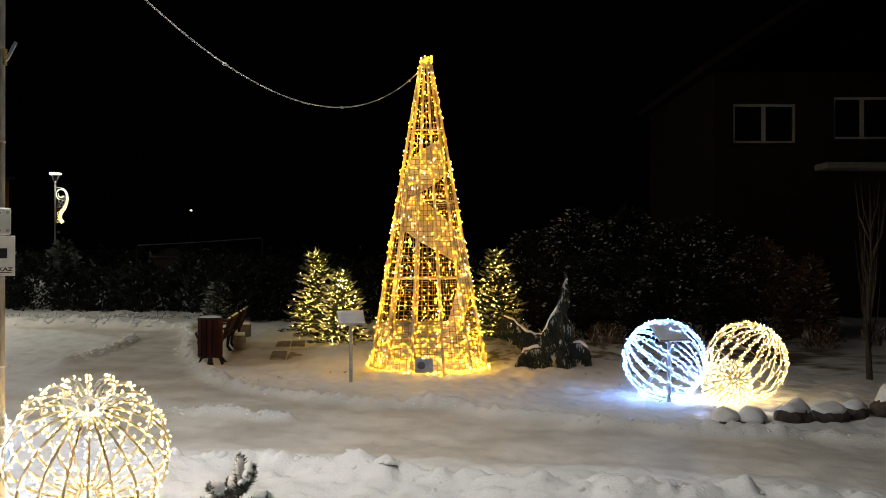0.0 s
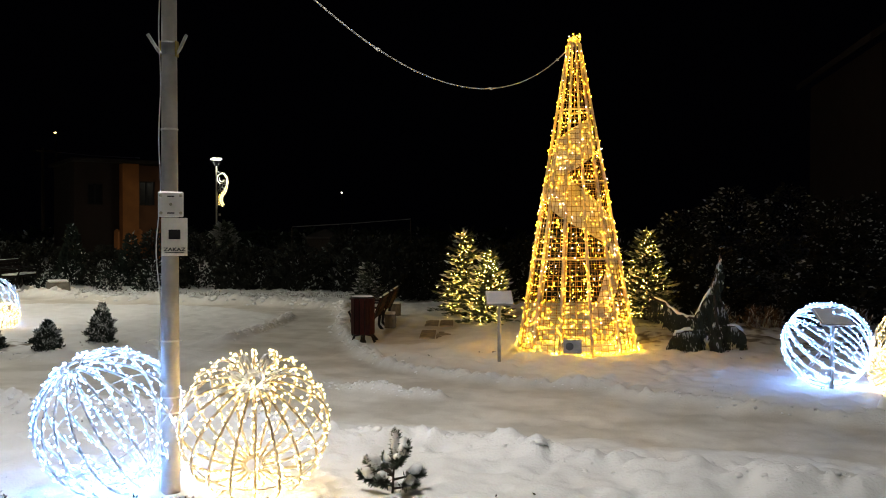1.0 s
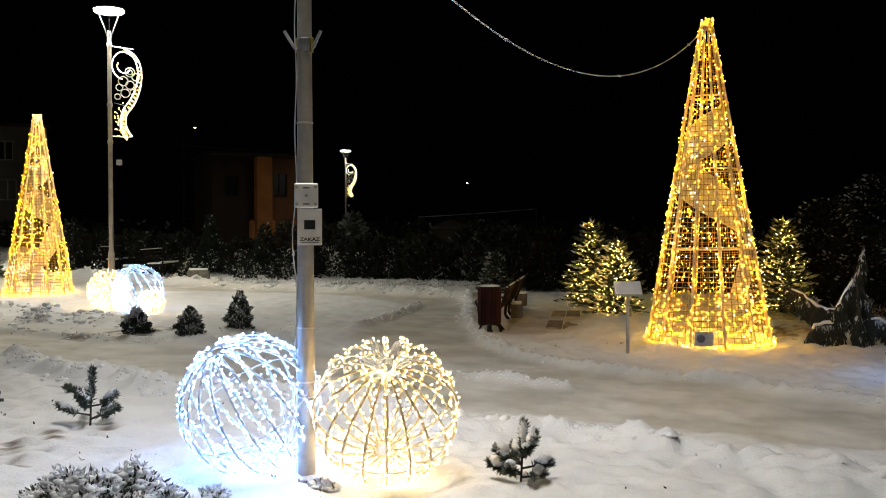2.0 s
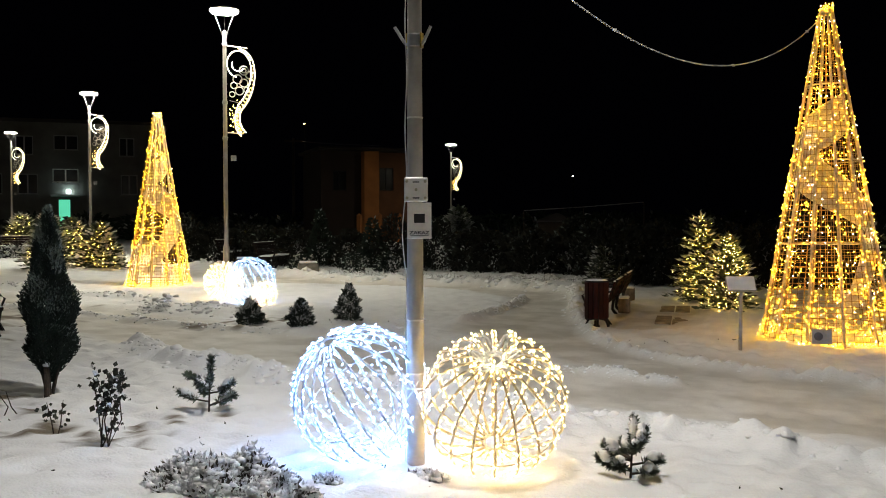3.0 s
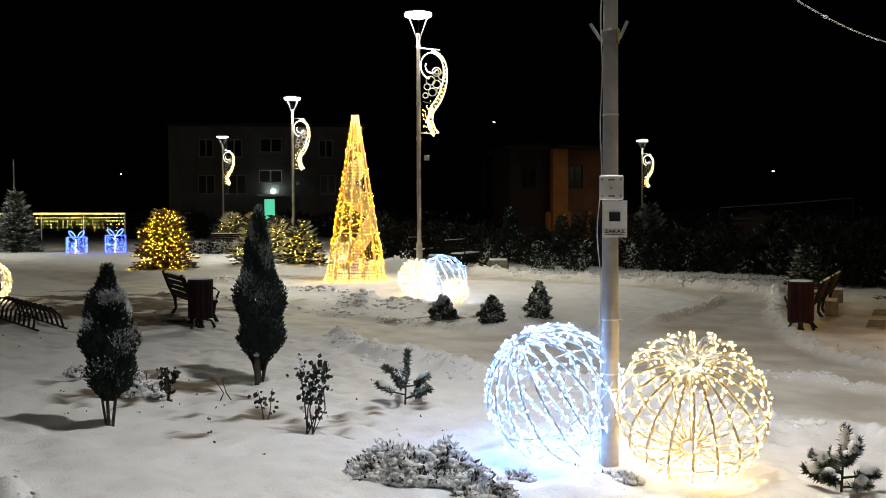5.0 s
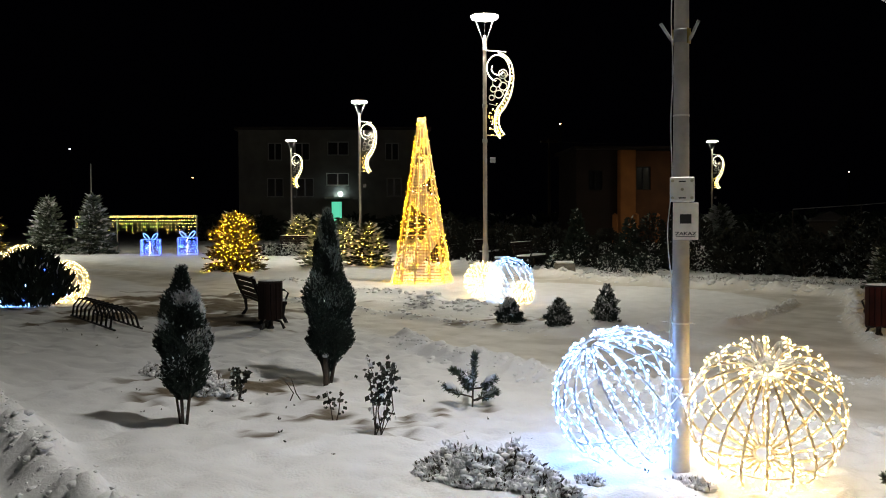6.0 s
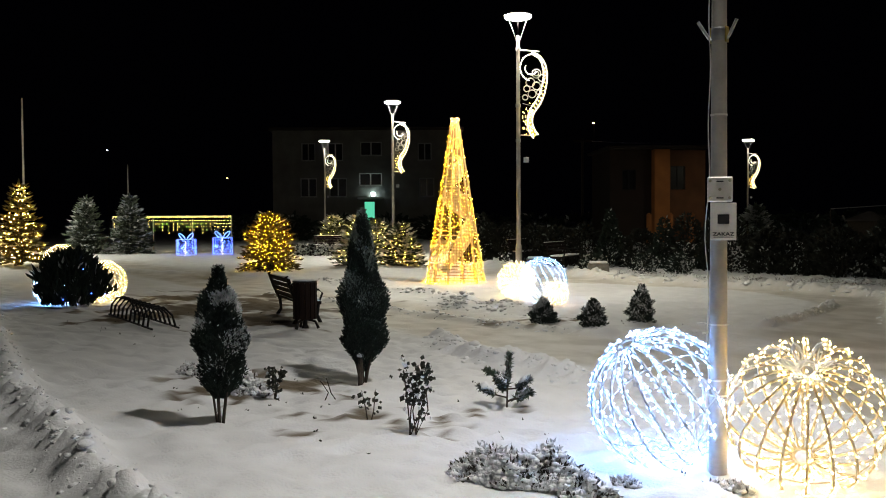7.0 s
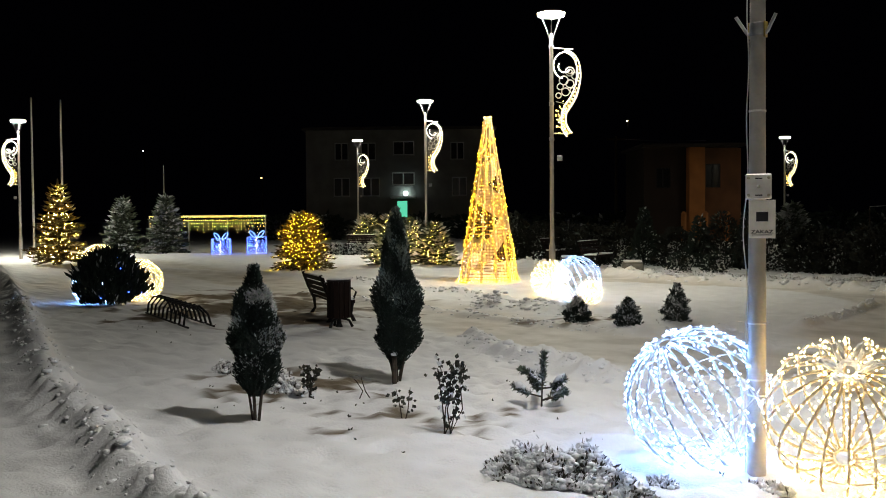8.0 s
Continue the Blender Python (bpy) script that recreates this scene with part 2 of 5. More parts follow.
def surface(X, Y):
    """Height of the snow and how trodden it is."""
    Z = 0.0097 * np.clip(-X, -8, 12) + 0.0027 * np.minimum(Y, 25)
    tread = np.zeros_like(X)
    for pts, w in PATHS:
        d = seg_dist(X, Y, pts) + 0.25 * lumps(X, Y, 0.8, 4)
        tread = np.maximum(tread, (0.15 if w == 1.0 else 1.0) * np.clip((w + 0.35 - d) / 0.5, 0, 1))
    loose = 1 - tread
    near = np.clip(1.4 - np.hypot(X + 2, Y - 7) / 60, 0, 1)
    Z = Z + near * (lumps(X, Y, 1.7, 1) * 0.035 + lumps(X, Y, 0.45, 2) * (0.012 + 0.014 * loose) + lumps(X, Y, 0.17, 3) * (0.012 + 0.038 * loose) + lumps(X, Y, 0.1, 8) * (0.012 + 0.018 * loose))
    Z = Z - near * loose * (0.022 * np.clip((lumps(X, Y, 0.3, 51) - 0.22) * 5, 0, 1) + 0.03 * np.clip((lumps(X, Y, 0.15, 52) - 0.2) * 5, 0, 1))
    Z = Z - near * tread * 0.02 * np.clip((lumps(X, Y, 0.26, 53) - 0.15) * 4, 0, 1)
    Z = Z - 0.05 * tread
    Z = Z - 0.04 * np.clip((0.95 - seg_dist(X, Y, PATHS[3][0])) / 0.15, 0, 1)
    for k, (pts, h, w) in enumerate(RIDGES.values()):
        crumb = 0.22 * np.abs(lumps(X, Y, 0.26, 80 + k)) + 0.2 * np.abs(lumps(X, Y, 0.14, 90 + k)) + 0.12 * np.abs(lumps(X, Y, 0.09, 100 + k))
        d = seg_dist(X, Y, pts) + 0.12 * lumps(X, Y, 0.5, 10 + k)
        crest = np.exp(-(d / w) ** 2)
        Z = Z + crest * h * (0.85 + 0.9 * lumps(X, Y, 0.5, 20 + k))
        Z = Z + crest * crumb * min(1.0, h / 0.1)
        tread = tread * (1 - 0.8 * crest)
    return Z, tread


def ground():
    xs = steps([(-3000, -300, 450), (-300, -70, 23), (-70, -36, 1.7), (-36, -17, 0.4), (-17, -9, 0.14), (-9, -4, 0.055), (-4, 4.0, 0.036), (4.0, 5.5, 0.055), (5.5, 14, 0.3), (14, 60, 4), (60, 300, 24), (300, 3000, 450)])
    ys = steps([(-3000, -300, 450), (-300, -20, 20), (-20, -1, 1.0), (-1, 2, 0.12), (2, 5.8, 0.055), (5.8, 8.6, 0.034), (8.6, 12.6, 0.055), (12.6, 24, 0.13), (24, 40, 0.6), (40, 120, 5), (120, 300, 30), (300, 3000, 450)])
    X, Y = np.meshgrid(xs, ys)
    Z, tread = surface(X, Y)
    n, m = len(xs), len(ys)
    i = np.arange((m - 1) * n).reshape(m - 1, n)[:, :-1].ravel()
    F = np.stack([i, i + 1, i + n + 1, i + n], 1)
    me = bpy.data.meshes.new("ground")
    me.from_pydata(np.stack([X.ravel(), Y.ravel(), Z.ravel()], 1).tolist(), [], F.tolist())
    me.polygons.foreach_set("use_smooth", np.ones(len(F), bool))
    # bare earth where the lawn shows through the thin snow
    soil_shade = np.zeros_like(X)
    # The patch at (-12.0, 9.3) also paints in the shade below the bench.
    for cx, cy, r, much in ((-13.9, 9.9, 2.4, 1.25), (-12.0, 9.3, 1.0, 1.4), (-16.0, 11.0, 2.2, 1.1), (-8.6, 12.0, 1.0, 0.85), (-7.4, 5.7, 0.9, 0.8), (-5.6, 5.5, 0.9, 0.6), (5.0, 16.4, 2.6, 1.0), (2.0, 16.5, 1.8, 0.9)):
        soil_shade = np.maximum(soil_shade, much * np.exp(-(((X - cx) ** 2 + (Y - cy) ** 2) / r ** 2)))
    soil_shade = (soil_shade > 0.08) * np.clip((soil_shade + 1.1 * lumps(X, Y, 0.45, 61) + 0.9 * lumps(X, Y, 0.14, 62) - 0.62) * 4, 0, 1)
    for key, field in (("tread", tread), ("soil_shade", soil_shade)):
        a = me.attributes.new(key, "FLOAT", "POINT")
        a.data.foreach_set("value", field.ravel().astype(np.float32))
    m_ = mat("ground_snow", (0.80, 0.81, 0.83), 0.62, 2.2, 0.05, 0.6, fine=45)
    nt = m_.node_tree
    b = nt.nodes["Principled BSDF"]
    white = b.inputs["Base Color"].links[0].from_socket
    at = nt.nodes.new("ShaderNodeAttribute")
    at.attribute_name = "tread"
    dirt = nt.nodes.new("ShaderNodeTexNoise")
    dirt.inputs["Scale"].default_value, dirt.inputs["Detail"].default_value = 1.4, 8
    tc = nt.nodes.new("ShaderNodeTexCoord")
    nt.links.new(tc.outputs["Object"], dirt.inputs["Vector"])
    ramp = nt.nodes.new("ShaderNodeValToRGB")
    ramp.color_ramp.elements[0].position, ramp.color_ramp.elements[1].position = 0.4, 0.6
    ramp.color_ramp.elements[0].color, ramp.color_ramp.elements[1].color = (0.54, 0.515, 0.47, 1), (0.72, 0.70, 0.665, 1)
    turn = nt.nodes.new("ShaderNodeMapping")
    turn.inputs["Rotation"].default_value, turn.inputs["Scale"].default_value = (0, 0, 0.3), (0.8, 3.2, 1)
    streak = nt.nodes.new("ShaderNodeTexNoise")
    streak.inputs["Scale"].default_value, streak.inputs["Detail"].default_value = 1.3, 6
    nt.links.new(tc.outputs["Object"], turn.inputs["Vector"])
    nt.links.new(turn.outputs[0], streak.inputs["Vector"])
    both = nt.nodes.new("ShaderNodeMix")
    both.inputs["Factor"].default_value = 0.1
    nt.links.new(dirt.outputs["Fac"], both.inputs[2])
    nt.links.new(streak.outputs["Fac"], both.inputs[3])
    nt.links.new(both.outputs[0], ramp.inputs[0])
    mix = nt.nodes.new("ShaderNodeMix")
    mix.data_type = "RGBA"
    nt.links.new(at.outputs["Fac"], mix.inputs["Factor"])
    nt.links.new(white, mix.inputs[6])
    nt.links.new(ramp.outputs[0], mix.inputs[7])
    earth = nt.nodes.new("ShaderNodeMix")
    earth.data_type = "RGBA"
    bare = nt.nodes.new("ShaderNodeAttribute")
    bare.attribute_name = "soil_shade"
    nt.links.new(bare.outputs["Fac"], earth.inputs["Factor"])
    nt.links.new(mix.outputs[2], earth.inputs[6])
    earth.inputs[7].default_value = (0.13, 0.1, 0.065, 1)
    nt.links.new(earth.outputs[2], b.inputs["Base Color"])
    tagged(link("ground", me, m_), "snow-covered ground with trodden grey paths and shovelled edges", "ground", kind="structure")


def gs(x, y):
    """The snow's true height at one place."""
    return float(surface(np.array([[float(x)]]), np.array([[float(y)]]))[0][0, 0])


ground()


# ---- the near pole with its lamp, signs and cable ----
def lamp_head(parent, z, lens=True):
    """Flat round luminaire on three arms."""
    for k in range(3):
        a = 2.1 * k + 0.5
        part("arm", tube([(0.03 * math.cos(a), 0.03 * math.sin(a), z - 0.62), (0.12 * math.cos(a), 0.12 * math.sin(a), z - 0.36), (0.26 * math.cos(a), 0.26 * math.sin(a), z - 0.02)], 0.009), DARK_IRON, parent)
    part("head", lathe([(0.05, z + 0.1), (0.2, z + 0.085), (0.32, z + 0.03), (0.335, z), (0.3, z)][::-1], 24), ZINC, parent, "flat grey lamp head")
    part("lens", lathe([(0.29, z - 0.06), (0.31, z - 0.045), (0.31, z - 0.004), (0.29, z - 0.002)], 24), LAMP_LENS, parent, "glowing lens of the lamp")


def shine(name, x, y, z, watts, colour=(1.0, 0.96, 0.89)):
    d = bpy.data.lights.new(name, "AREA")
    d.shape, d.size, d.energy, d.color = "DISK", 0.5, watts, colour
    ob = new(name, d)
    ob.matrix_basis = pose(x, y, z)
    return ob


PX, PY = -2.69, 5.61


def near_pole():
    p = base("street_lamp", PX, PY)
    H = 6.3
    part("pole", lathe([(0.06, -0.15), (0.0595, 0.3), (0.053, 1.6), (0.0475, 3.0), (0.042, H - 0.5), (0.03, H - 0.45)], 24), POLE_PAINT, p, smooth=True)
    lamp_head(p, H)
    for z in (2.33, 0.98, 0.62, 0.52):
        r = 0.0605 - z * 0.0041
        part("strap", lathe([(r, z - 0.006), (r + 0.003, z - 0.005), (r + 0.003, z + 0.005), (r, z + 0.006)], 24), WHITE_PLASTIC, p)
    # flag holders
    for s in (-1, 1):
        for k, yy in enumerate((-0.02, 0.03) if s < 0 else (0.0,)):
            part("flag_holder", tube([(s * 0.046, yy, 2.81), (s * 0.066, yy, 2.83), (s * (0.118 - 0.02 * k), yy * 3, 2.93 - 0.03 * k)], 0.011, 10), ZINC, p, "short steel flag holder tube")
        part("clamp_plate", box_bm(s * 0.047, -0.022, 2.79, s * 0.056, 0.022, 2.89, bevel=0.002), mat("yellowed_clamp", (0.5, 0.38, 0.1), 0.4, 10, 0.3, 0.1, 0.5), p)
    part("collar", lathe([(0.048, 2.8), (0.0505, 2.805), (0.0505, 2.88), (0.048, 2.885)], 24), ZINC, p)
    # plates face the viewer
    face = Matrix.Rotation(math.atan2(-PX, PY), 4, "Z")
    px = 0.005
    jb = box_bm(px - 0.078, -0.085, 1.77, px + 0.078, -0.056, 1.93, bevel=0.006)
    bmesh.ops.transform(jb, matrix=face, verts=jb.verts)
    jb = part("junction_box", jb, WHITE_PLASTIC, p, "white plastic junction box with screws")
    for sx, sz in ((-0.06, 0.055), (0.06, 0.055), (-0.06, -0.055), (0.06, -0.055), (0.0, 0.0)):
        part("screw", lathe([(0.01, 0), (0.01, 0.003), (0.006, 0.005)], 10, m=face @ pose(px + sx, -0.085, 1.85 + sz, 90)), mat("screw_cap", (0.45, 0.43, 0.3), 0.4), jb)
    for sz in (-0.055, 0.05):
        b = box_bm(px - 0.022, -0.088, 1.85 + sz - 0.004, px + 0.022, -0.084, 1.85 + sz + 0.004)
        bmesh.ops.transform(b, matrix=face, verts=b.verts)
        part("marking", b, BLACK, jb)
    sg = box_bm(px - 0.058, -0.072, 1.525, px + 0.102, -0.066, 1.765, bevel=0.002)
    bmesh.ops.transform(sg, matrix=face, verts=sg.verts)
    sg = part("sign_plate", sg, SIGN_WHITE, p, "white warning plate with dark print")
    cx = px + 0.022
    # the plain dark shape printed on the plate, and its bars
    for x0, z0, x1, z1 in ((-0.036, 1.63, 0.036, 1.69),):
        b = box_bm(cx + x0, -0.0745, z0, cx + x1, -0.0715, z1, bevel=0.001)
        bmesh.ops.transform(b, matrix=face, verts=b.verts)
        part("print", b, BLACK, sg)
    for x0, z0, x1, z1 in ((-0.06, 1.543, 0.06, 1.5475),):
        b = box_bm(cx + x0, -0.0745, z0, cx + x1, -0.0715, z1)
        bmesh.ops.transform(b, matrix=face, verts=b.verts)
        part("print", b, BLACK, sg)
    tx = bpy.data.curves.new("lettering", "FONT")
    tx.body, tx.size, tx.align_x, tx.extrude, tx.offset = "ZAKAZ", 0.034, "CENTER", 0.0005, 0.0008
    tx.materials.append(BLACK)
    ob = new("lettering", tx)
    ob.parent = sg
    ob.matrix_basis = face @ pose(cx, -0.0735, 1.555, 90)
    ob.scale = (1.18, 0.9, 1)
    # white cable down the pole
    rng = random.Random(4)
    pts = []
    for i in range(60):
        z = 5.4 - i * 0.092
        out = 0.066 + (0.018 * math.exp(-((z - 1.55) / 0.25) ** 2)) + 0.006 * math.sin(z * 9)
        a = math.radians(205) + 0.1 * math.sin(z * 3)
        r = out - 0.0025 * z
        pts.append((r * math.cos(a), r * math.sin(a), z))
    part("cable", tube(pts, 0.004, 5), WHITE_PLASTIC, p, "white cable strapped to the pole")
    for z, s in ((0.98, -1), (0.98, 1), (0.6, -1), (0.5, 1)):
        part("cable_tie", tube([(s * 0.05, -0.03, z), (s * 0.09, -0.04, z + 0.01), (s * 0.12, -0.05, z + 0.005)], 0.002, 4), WHITE_PLASTIC, p)
    tagged(p, "grey steel street lamp pole with white signs, standing in the snow", "street lamp", group="street lamps")


near_pole()
# Lamp added out of view to brighten the sign plates and right-hand snow.
unseen_lamp = base("street_lamp", 9.0, -3.0)
part("pole", lathe([(0.062, -0.15), (0.061, 0.3), (0.045, 5.8), (0.03, 5.85)], 16), POLE_PAINT, unseen_lamp)
lamp_head(unseen_lamp, 6.3)
tagged(unseen_lamp, "added street lamp out of view, brightening signs and snow", "street lamp", group="street lamps")
shine("lamp_light", 9.0, -3.0, 6.2, LAMP_W * 3.7, (1.0, 0.76, 0.52))
shine("near_lamp_light", PX, PY, 6.3 + gz(PX, PY) - 0.09, LAMP_W)


# ---- festoon cable from the pole to the cone ----
def festoon():
    pts = []
    for i in range(41):
        y = 5.61 + (13.6 - 5.61) * i / 40
        pts.append((-4.27 + 0.286 * y, y, 3.28 + 0.0607 * (y - 9.4) ** 2))
    c = base("festoon_cable", 0, 0, 0)
    part("cable", tube(pts, 0.0075, 5), WHITE_PLASTIC, c)
    for i in (13, 26, 38):
        v = Vector(pts[i])
        part("joint", tube([v + Vector((-0.01, -0.05, 0)), v, v + Vector((0.01, 0.05, 0))], [0.01, 0.017, 0.01], 6), WHITE_PLASTIC, c)
    tagged(c, "thin white cable hanging between pole and light cone", "cable")


festoon()


# ---- glowing wire balls ----
def light_ball(x, y, r, axis, cold, seed, ribs=20, bulb=0.0046, per_rib=38, label="", bow=False, coil=0):
    rng = np.random.default_rng(seed)
    c = base("light_ball", x, y, gs(x, y) - 0.02)
    q = Vector(axis).normalized().to_track_quat("Z", "Y").to_matrix().to_4x4()
    m = Matrix.Translation((0, 0, r * 0.97)) @ q
    wire, led = (RIB_COLD, BULB_COLD) if cold else (RIB_WARM, BULB_WARM)
    a0, n = 0.13, 26
    arc = [(r * math.sin(a0 + (math.pi - 2 * a0) * i / n), 0, r * math.cos(a0 + (math.pi - 2 * a0) * i / n)) for i in range(n + 1)]
    me = None
    for k in range(ribs):
        t = m @ Matrix.Rotation(2 * math.pi * k / ribs, 4, "Z")
        if me is None:
            ob = part("rib", tube(arc, 0.0098, 6), wire, c, smooth=True)
            me = ob.data
        else:
            ob = new("rib", me)
            ob.parent = c
        ob.matrix_basis = t
    for s in (1, -1):
        zz = s * r * math.cos(a0)
        part("hub_ring", tube([(m @ Vector((r * math.sin(a0) * math.cos(b), r * math.sin(a0) * math.sin(b), zz))) for b in np.linspace(0, 2 * math.pi, 24, endpoint=False)], 0.026 if s > 0 and bow else 0.012, 6, closed=True), SNOW if s > 0 and bow else wire, c)
    part("belt_ring", tube([(m @ Vector((r * 0.995 * math.cos(b), r * 0.995 * math.sin(b), 0))) for b in np.linspace(0, 2 * math.pi, 48, endpoint=False)], 0.004, 5, closed=True), wire, c)
    pts = []
    for k in range(ribs):
        for i in range(per_rib):
            th = a0 + 0.06 + (math.pi - 2 * a0 - 0.12) * (i + rng.uniform(-0.35, 0.35)) / (per_rib - 1)
            ph = 2 * math.pi * k / ribs + rng.choice([-1, 1]) * rng.uniform(0.3, 1.0) * 0.022 / (r * max(0.25, math.sin(th)))
            rr = r + rng.uniform(-0.012, 0.02)
            pts.append(m @ Vector((rr * math.sin(th) * math.cos(ph), rr * math.sin(th) * math.sin(ph), rr * math.cos(th))))
    for i in range(coil):  # the spare end of the string, coiled up inside on the snow
        b, q = rng.uniform(0, 2 * math.pi), 0.62 * r * math.sqrt(rng.random())
        pts.append(Vector((q * math.cos(b), q * math.sin(b), 0.05 + 0.25 * r * rng.random() ** 2)))
    if bow:
        for i in range(16):
            b, th = rng.uniform(0, 2 * math.pi), rng.uniform(0.1, 0.32)
            rr = r + rng.uniform(0.0, 0.09)
            pts.append(m @ Vector((rr * math.sin(th) * math.cos(b), rr * math.sin(th) * math.sin(b), rr * math.cos(th))))
        for b in np.linspace(0, 2 * math.pi, 6, endpoint=False):
            loop = []
            for u in np.linspace(0, 1, 9):
                th = 0.12 + 0.15 * math.sin(math.pi * u)
                bb = b + 0.5 * (u - 0.5)
                rr = r + 0.1 * math.sin(math.pi * u)
                loop.append(m @ Vector((rr * math.sin(th) * math.cos(bb), rr * math.sin(th) * math.sin(bb), rr * math.cos(th))))
            part("bow_loop", tube(loop, 0.014, 6), SNOW, c, "snow-covered loop of the bow")
    lob = link("light_string", bulb_mesh(pts, bulb, 2.2, rng), led, c, "small glowing LED bulbs")
    tagged(lob, kind="stuff")
    tagged(c, label, "light ball", group="glowing wire balls")
    return c


COLD_LABEL = "white wire ball with cold white LEDs"
WARM_LABEL = "golden wire ball with warm white LEDs"
light_ball(-3.10, 5.60, 0.470, (-0.26, -0.5, 0.80), True, 1, label=COLD_LABEL + " beside the pole", coil=60)
light_ball(-2.17, 5.72, 0.475, (0.25, -0.65, 0.71), False, 2, label="golden wire ball with a snowy bow and warm LEDs", bow=True, coil=60)
light_ball(2.62, 11.1, 0.475, (-0.75, 0.2, 0.55), True, 3, label=COLD_LABEL + " behind the info board", coil=60)
light_ball(3.64, 11.25, 0.47, (0.64, 0.15, 0.74), False, 4, label=WARM_LABEL + " near the stones", coil=40)
light_ball(3.27, 10.8, 0.28, (0.08, -0.95, 0.3), False, 14, per_rib=16, label="small " + WARM_LABEL + " before a larger one", coil=60)
light_ball(-10.12, 14.5, 0.44, (-0.3, -0.3, 0.9), True, 5, per_rib=18, label=COLD_LABEL + " below the street lamp")
light_ball(-11.0, 14.85, 0.37, (0.6, -0.6, 0.2), False, 6, label=WARM_LABEL)
light_ball(-9.74, 14.35, 0.22, (0.4, -0.5, 0.5), False, 7, per_rib=14, label="smaller " + WARM_LABEL)
light_ball(-22.8, 11.6, 0.5, (0.3, -0.5, 0.8), False, 8, label=WARM_LABEL + " behind a dark bush")
light_ball(-17.1, 9.5, 0.42, (0.3, -0.5, 0.8), False, 19, label=WARM_LABEL + " behind a dark bush")
light_ball(-17.38, 8.62, 0.36, (0.3, -0.5, 0.8), True, 9, label=COLD_LABEL + " behind a dark bush", coil=90)


# ---- glowing cones ----
def light_cone(x, y, H, R, seed, bulbs, bulb, turn, label, plaque, lean=0.0):
    rng = np.random.default_rng(seed)
    c = base("light_cone", x, y, gs(x, y) - 0.02)
    c.matrix_basis = pose(x, y, gs(x, y) - 0.02, 0, lean, turn)
    tip = 0.09
    rad = lambda z: tip + (R - tip) * (1 - z / H)
    n = 12
    me = None
    for k in range(n):
        if me is None:
            ob = part("post", tube([(rad(0), 0, 0), (rad(H * 0.5), 0, H * 0.5), (tip, 0, H)], [0.026, 0.022, 0.016], 6), CONE_POST, c)
            me = ob.data
        else:
            ob = new("post", me)
            ob.parent = c
        ob.matrix_basis = pose(0, 0, 0, 0, 0, 360 * (k + 0.5) / n)
    ring = lambda rr, z, k=36: [(rr * math.cos(b), rr * math.sin(b), z) for b in np.linspace(0, 2 * math.pi, k, endpoint=False)]
    for z in (0.02, H * 0.3, H * 0.55, H * 0.78, H):
        part("hoop", tube(ring(rad(z) - 0.012, z), 0.012, 5, closed=True), CONE_POST, c)
    # fine wire netting
    bm = bmesh.new()
    for z in np.arange(0.08, H - 0.3, 0.075):
        tube(ring(rad(z) - 0.02, z, 30), 0.005, 3, bm, closed=True)
    for k in range(48):
        a = 2 * math.pi * (k + 0.25) / 48
        top = H * (0.95 if k % 2 == 0 else 0.6)
        tube([((rad(z) - 0.02) * math.cos(a), (rad(z) - 0.02) * math.sin(a), z) for z in (0.02, top)], 0.005, 3, bm)
    tagged(part("netting", bm, CONE_WIRE, c, "fine golden wire netting"), kind="stuff")
    # glitter ribbon winding down: turn about the axis, share of the height, half width
    turns = ((20, 0.8, 0.03), (0, 0.73, 0.17), (-90, 0.655, 0.27), (-180, 0.58, 0.26), (-270, 0.475, 0.27), (-360, 0.36, 0.24), (-405, 0.22, 0.15), (-440, 0.05, 0.05))
    n_rib = 140
    ang, fs, ws = (np.interp(np.linspace(20, -440, n_rib), [q[0] for q in turns][::-1], [q[j] for q in turns][::-1]) for j in range(3))
    soft = lambda v: np.convolve(np.pad(v, 8, mode="edge"), np.ones(17) / 17, "valid")
    fs, ws = soft(fs), soft(ws)
    bm = bmesh.new()
    prev = None
    for i in range(n_rib):
        j = min(max(i, 1), n_rib - 2)
        along = Vector((math.radians(ang[j + 1] - ang[j - 1]) * rad(fs[i] * H), (fs[j + 1] - fs[j - 1]) * H)).normalized()
        row = []
        for g in (-1, -0.33, 0.33, 1):
            z = min(max(fs[i] * H + g * ws[i] * along.x, 0.03), H * 0.93)
            rr = rad(z) - 0.045
            a = math.radians(ang[i] - turn) - g * ws[i] * along.y / rr
            row.append(bm.verts.new((rr * math.cos(a), rr * math.sin(a), z)))
        if prev:
            for k in range(3):
                bm.faces.new((prev[k], row[k], row[k + 1], prev[k + 1]))
        prev = row
    bmesh.ops.solidify(bm, geom=bm.faces[:], thickness=0.006)
    part("ribbon", bm, RIBBON, c, "beige glitter ribbon winding round the cone")
    part("tip", lathe([(tip, H - 0.02), (tip * 0.9, H + 0.05), (0.04, H + 0.1), (0.01, H + 0.12)], 10), CONE_POST, c)
    pts = []
    for i in range(bulbs):
        f = 1 - math.sqrt(rng.random()) if rng.random() < 0.75 else rng.random()
        z = f * H
        k = rng.integers(0, 12)
        a = 2 * math.pi * (k + 0.5) / 12 + rng.normal() * 0.025 / max(0.12, rad(z)) if rng.random() < 0.45 else rng.uniform(0, 2 * math.pi)
        rr = rad(z) + rng.uniform(-0.025, 0.03)
        pts.append((rr * math.cos(a), rr * math.sin(a), z))
    for i in range(int(bulbs * 0.1)):
        a = rng.uniform(0, 2 * math.pi)
